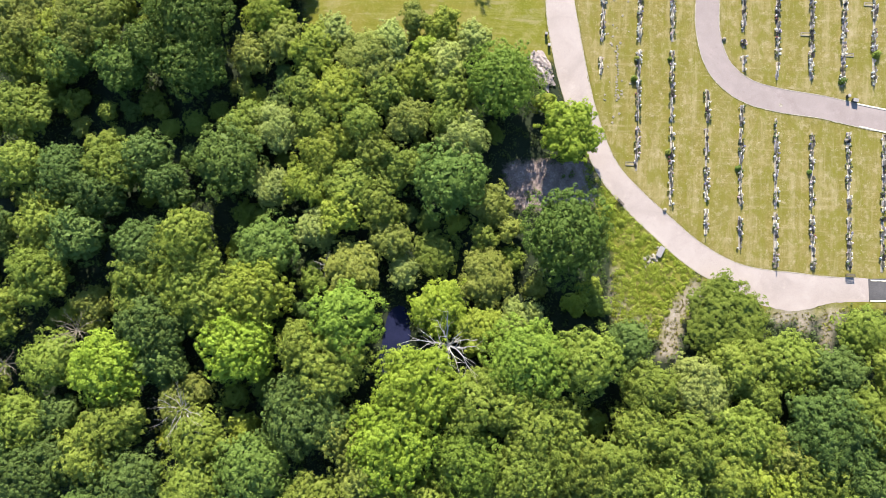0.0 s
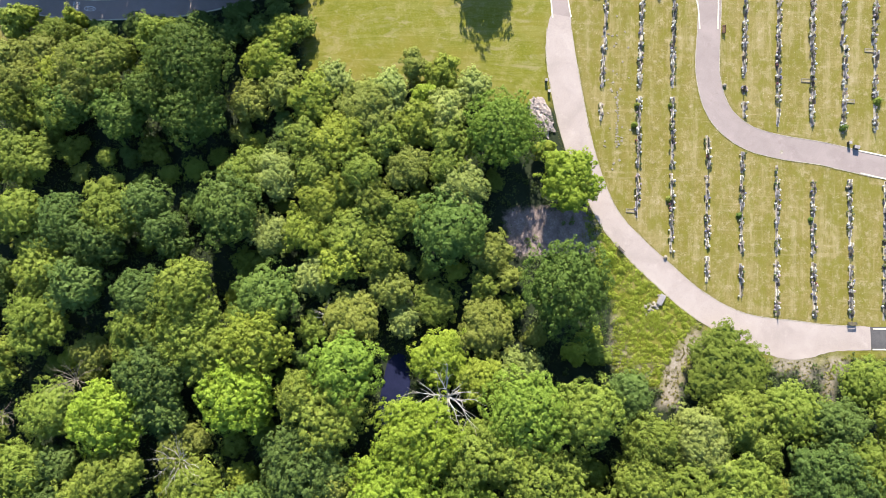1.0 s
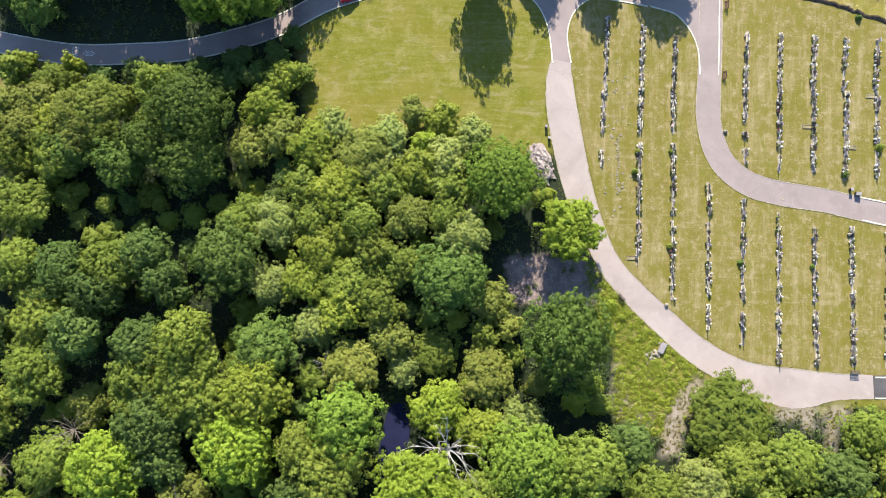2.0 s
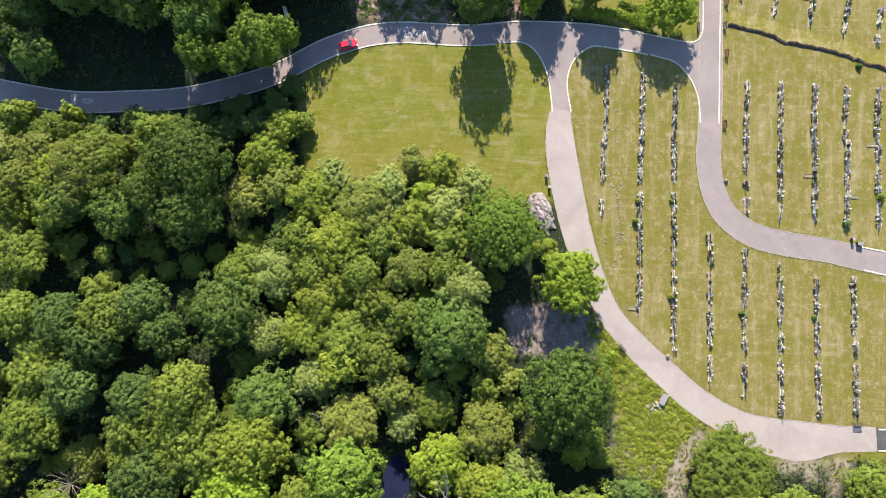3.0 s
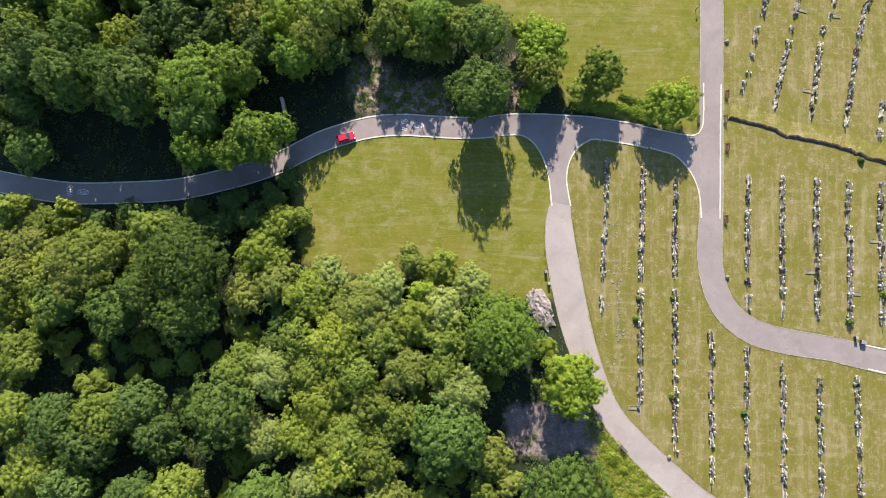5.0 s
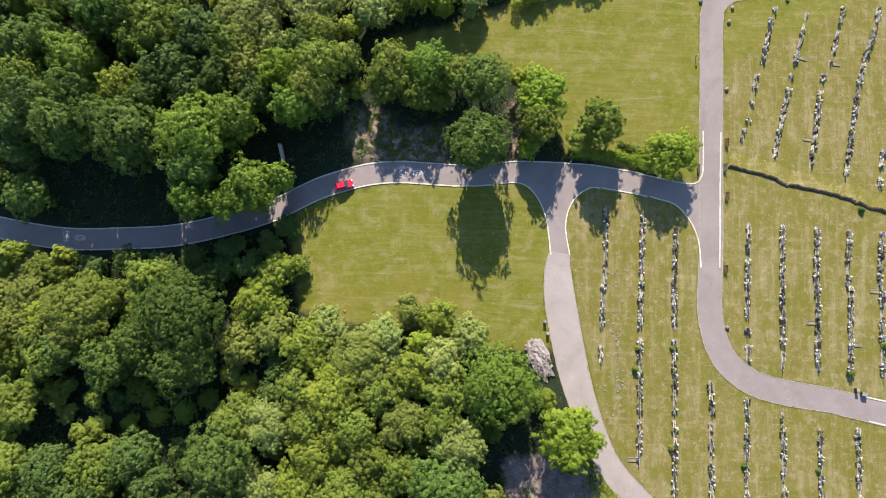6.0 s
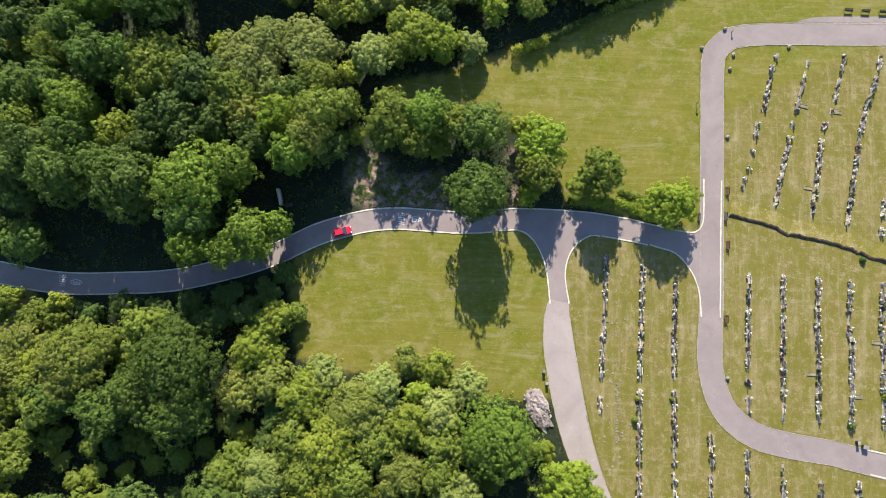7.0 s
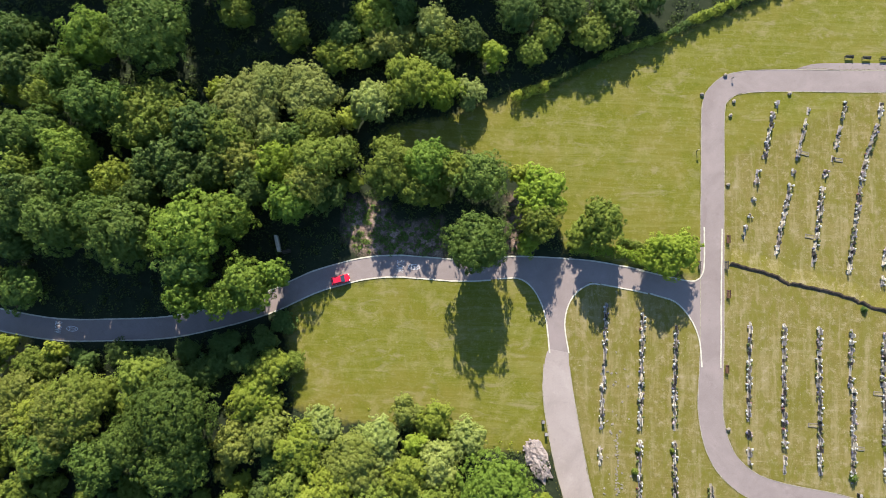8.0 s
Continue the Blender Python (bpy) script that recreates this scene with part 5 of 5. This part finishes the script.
for x0, y0, x1, y1 in ((77.9, 39.2, 77.8, 23.3), (77.8, 21.3, 78.1, 9.8), (85.6, 39.7, 85.8, 23.1), (85.8, 21.1, 85.8, 10.1), (93.4, 39.5, 93.1, 22.8), (93.1, 21.5, 92.8, 9.9), (62.9, 68.9, 62.8, 61.9), (62.8, 59.7, 62.9, 58.2), (62.9, 56.1, 62.9, 52.9), (70.3, 69.2, 70.3, 56.6), (70.3, 54.8, 70.3, 51.3), (77.9, 69.4, 77.6, 51.5), (85, 69.6, 84.4, 50.2), (91.6, 69.9, 91.3, 58.3), (91.3, 56.4, 91.3, 50.7), (32.4, 85.1, 32.2, 68), (40.4, 83.4, 40.1, 67.7), (47.6, 80.9, 47.2, 68.1),):
    grave_row(x0, y0, x1, y1)
for x0, y0, x1, y1 in ((63.4, 82.4, 63, 68.8), (70.7, 82.4, 70.3, 69.2), (78.1, 82.1, 77.6, 69.5), (85, 81.8, 84.3, 69.9), (92, 81.5, 91, 70.2), (65.3, 116.1, 64.9, 113.1), (64.4, 109.9, 64.1, 109.2), (63.6, 106.1, 63.5, 105.6), (62.7, 103.6, 62.2, 101), (73.1, 116.7, 73, 115.4), (72.4, 113.3, 69, 97.6), (80.3, 116.7, 79.9, 115.2), (79.5, 112.9, 76.9, 95.5), (88.4, 117.3, 84.5, 94), (92.9, 99.9, 92.1, 96.2), (92, 93.7, 91.7, 91.8), (70, 132.1, 69.8, 130.8), (68.9, 129.4, 66.8, 119),):
    grave_row(x0, y0, x1, y1)
for x0, y0, x1, y1 in ((76.7, 130.8, 76.6, 129.5), (76.2, 128.2, 74, 119), (85.1, 132.4, 84.2, 128.5), (83.6, 126.8, 82.4, 121.9), (81.8, 119.9, 81.7, 119), (92.7, 132.5, 92.4, 129.3), (91.8, 127.7, 88.4, 117.6),):
    grave_row(x0, y0, x1, y1)

joined("headstones", REST["headstones"], "rows of white, grey and black upright headstones", "headstones")
joined("grave_flowers", REST["grave_flowers"], "pots of flowers and greenery beside the headstones", "flowers")


# small flat memorial stones in the grass beside the path, and a drain cover
FLAT = base_mesh(0.55, 0.4, 0.08)
FLAT.materials.append(STONE)
pr = random.Random(33)
for k in range(58):
    x, y = (35.4 + pr.gauss(0, 0.18), 57.5 - k * 0.58) if k < 22 else (34.5 + pr.gauss(0, 1.6), pr.uniform(38, 75))
    tagged(part("memorial_stone", FLAT, None, at=pose(x, y, 0, 0, 0, pr.uniform(-40, 40)) @ Matrix.Diagonal((pr.uniform(0.5, 1.1), pr.uniform(0.5, 1.3), pr.uniform(0.6, 1.6), 1))), "small flat pale memorial stone set in grass", "memorial stone", "flat memorial stones")
bm = bmesh.new()
rod(bm, (0, 0, 0), (0, 0, 0.02), 0.42, 0.42, 16)
tagged(part("drain_cover", bm, CONCRETE, at=pose(*(71.1, 45.4), 0.05)), "pale round drain cover in the tarmac", "drain cover")


# ---- benches, bins, posts ----
def bench(x, y, turn, wood, label):
    root = empty("bench", pose(x, y, 0, 0, 0, turn), label, "bench", "park benches")
    for k in range(5):
        bm = bmesh.new()
        box(bm, -0.9, -0.26 + k * 0.105, 0.43, 0.9, -0.175 + k * 0.105, 0.47)
        part("seat_slat", bm, wood, root)
    for k in range(3):
        bm = bmesh.new()
        box(bm, -0.9, 0.27 + k * 0.02, 0.53 + k * 0.13, 0.9, 0.31 + k * 0.02, 0.63 + k * 0.13)
        part("back_slat", bm, wood, root)
    for s in (-0.82, 0.82):
        for yy in (-0.24, 0.26):
            bm = bmesh.new()
            box(bm, s - 0.04, yy - 0.03, 0, s + 0.04, yy + 0.03, 0.43 if yy < 0 else 0.9)
            part("leg", bm, wood, root)
        bm = bmesh.new()
        box(bm, s - 0.05, -0.28, 0.62, s + 0.05, 0.26, 0.66)
        part("armrest", bm, wood, root)


for (x, y), wood, word in zip(((58.6, 100.4), (58.2, 94.7), (58.6, 88.4), (58.2, 72.4)), (BENCH_WOOD, GREY_WOOD, BENCH_WOOD, BENCH_WOOD), ("red-brown", "weathered grey", "red-brown", "red-brown")):
    bench(x, y, -90, wood, word + " slatted wooden bench facing the tarmac drive")
bench(*(52.5, 94.4), 90, GREY_WOOD, "weathered grey slatted bench by the junction")
for x, y in ((85.9, 142.9), (89.7, 142.8), (93.7, 142.8), (97.8, 142.8)):
    bench(x, y, 0, GREY_WOOD, "dark slatted wooden bench beside the lay-by")
bench(*(85.9, 8.8), 180, GREY_WOOD, "dark slatted bench at the end of the graves")


bench(*(36.6, 22.7), 135, GREY_WOOD, "dark slatted wooden bench on the verge of the bend")


def litter_bin(x, y, label):
    root = empty("litter_bin", pose(x, y, 0), label, "litter bin", "litter bins")
    bm = bmesh.new()
    box(bm, -0.28, -0.28, 0, 0.28, 0.28, 0.92, bevel=0.04)
    part("body", bm, IRON, root)
    bm = bmesh.new()
    box(bm, -0.31, -0.31, 0.92, 0.31, 0.31, 1.0, bevel=0.03)
    part("lid", bm, GREY_GRANITE, root, "pale square lid")


for x, y in ((19.4, 59.5), (20.1, 57)):
    litter_bin(x, y, "black litter bin with a pale lid beside the path")
litter_bin(*(85.5, 47.8), "black litter bin with a pale lid on the drive's edge")
bm = bmesh.new()
box(bm, -0.55, -0.36, 0, 0.55, 0.36, 0.75, bevel=0.04)
grit = empty("grit_bin", pose(*(87, 46.9), 0, 0, 0, -10), "dark grit bin standing at the edge of the drive", "grit bin")
part("body", bm, IRON, grit)
bm = bmesh.new()
box(bm, -0.58, -0.39, 0.75, 0.58, 0.39, 0.83, bevel=0.03)
part("lid", bm, GREY_GRANITE, grit, "grey lid")


def post(x, y, h, label):
    root = empty("post", pose(x, y, 0), label, "post", "small posts")
    bm = bmesh.new()
    rod(bm, (0, 0, -0.1), (0, 0, h), 0.07, 0.06, 8)
    part("shaft", bm, GREY_WOOD, root)
    bm = bmesh.new()
    box(bm, -0.2, -0.03, h - 0.35, 0.2, 0.03, h)
    part("plate", bm, WHITE_MARBLE, root, "pale plate")


post(*(51.9, 119.9), 1.5, "short post with a pale plate on the verge")
post(*(24.3, 94.8), 1.1, "short post with a pale plate beside the lane")
post(*(59.8, 137), 1.0, "short post with a pale plate beside the drive")

# small ruined shelter wall in the trees above the lane
hut = empty("ruined_wall", pose(*(-40.6, 95.3), fall(-39.0), 0, 0, 16), "short pale stone wall with dark coping among trees", "stone wall")
bm = bmesh.new()
box(bm, -0.4, -1.9, 0, 0.35, 1.9, 1.5, bevel=0.10)
part("pale_wall", bm, WHITE_MARBLE, hut)
bm = bmesh.new()
box(bm, 0.62, -2.6, 0, 2.4, -1.9, 1.5, bevel=0.08)
part("side_wall", bm, DARK_STONE, hut)


# ---- car ----
def build_car(x, y, turn):
    car = empty("car", pose(x, y, 0.04, 0, 0, turn), "small red hatchback car with black glass on the lane", "car")
    bm = bmesh.new()
    prof = [(-2.02, 0.42), (-2.06, 0.75), (-1.95, 0.98), (-0.9, 1.0), (0.75, 0.96), (1.75, 0.82), (2.02, 0.62), (2.04, 0.36)]
    rows = []
    for yy, f in ((-0.86, 0.94), (-0.80, 1.0), (0, 1.02), (0.80, 1.0), (0.86, 0.94)):
        rows.append([bm.verts.new((a * (1 if abs(yy) < 0.5 else 0.97), yy, 0.24 + (b - 0.24) * f)) for a, b in prof] + [bm.verts.new((1.9, yy, 0.24)), bm.verts.new((-1.95, yy, 0.24))])
    for a, b in zip(rows, rows[1:]):
        for k in range(len(a)):
            bm.faces.new((a[k - 1], b[k - 1], b[k], a[k]))
    bm.faces.new(rows[0])
    bm.faces.new(rows[-1][::-1])
    bmesh.ops.recalc_face_normals(bm, faces=bm.faces)
    body = part("body", bm, RED_PAINT, car)
    bm = bmesh.new()
    low = [(-1.88, -0.76), (0.95, -0.76), (0.95, 0.76), (-1.88, 0.76)]
    top = [(-1.5, -0.58), (0.22, -0.58), (0.22, 0.58), (-1.5, 0.58)]
    a = [bm.verts.new((p, q, 0.95)) for p, q in low]
    b = [bm.verts.new((p, q, 1.44)) for p, q in top]
    for k in range(4):
        bm.faces.new((a[k - 1], a[k], b[k], b[k - 1]))
    bm.faces.new(b)
    bmesh.ops.recalc_face_normals(bm, faces=bm.faces)
    part("windows", bm, GLASS, car, "dark glass all round")
    bm = bmesh.new()
    box(bm, -1.55, -0.60, 1.43, 0.18, 0.60, 1.49, bevel=0.03)
    part("roof", bm, RED_PAINT, car)
    for px, py in ((-1.25, -0.78), (-1.25, 0.78), (1.25, -0.78), (1.25, 0.78)):
        bm = bmesh.new()
        rod(bm, (px, py - 0.1, 0.31), (px, py + 0.1, 0.31), 0.31, 0.31, 16)
        wheel = part("wheel", bm, TYRE, car)
        bm = bmesh.new()
        s = 0.1 if py > 0 else -0.1
        rod(bm, (px, py + s * 0.9, 0.31), (px, py + s * 1.12, 0.31), 0.2, 0.18, 12)
        part("rim", bm, CHROME, wheel)
    for py in (-0.62, 0.62):
        bm = bmesh.new()
        box(bm, 1.80, py - 0.17, 0.60, 2.03, py + 0.17, 0.76, bevel=0.03)
        part("headlight", bm, LAMP_GLASS, car)
        bm = bmesh.new()
        box(bm, -2.08, py - 0.12, 0.68, -1.96, py + 0.12, 0.92, bevel=0.02)
        part("tail_light", bm, RED_PAINT, car)
        bm = bmesh.new()
        box(bm, 0.62, py * 1.42 - 0.08, 0.92, 0.80, py * 1.42 + 0.08, 1.04, bevel=0.02)
        part("mirror", bm, RED_PAINT, car)


build_car(*(-25.6, 87.8), 17)
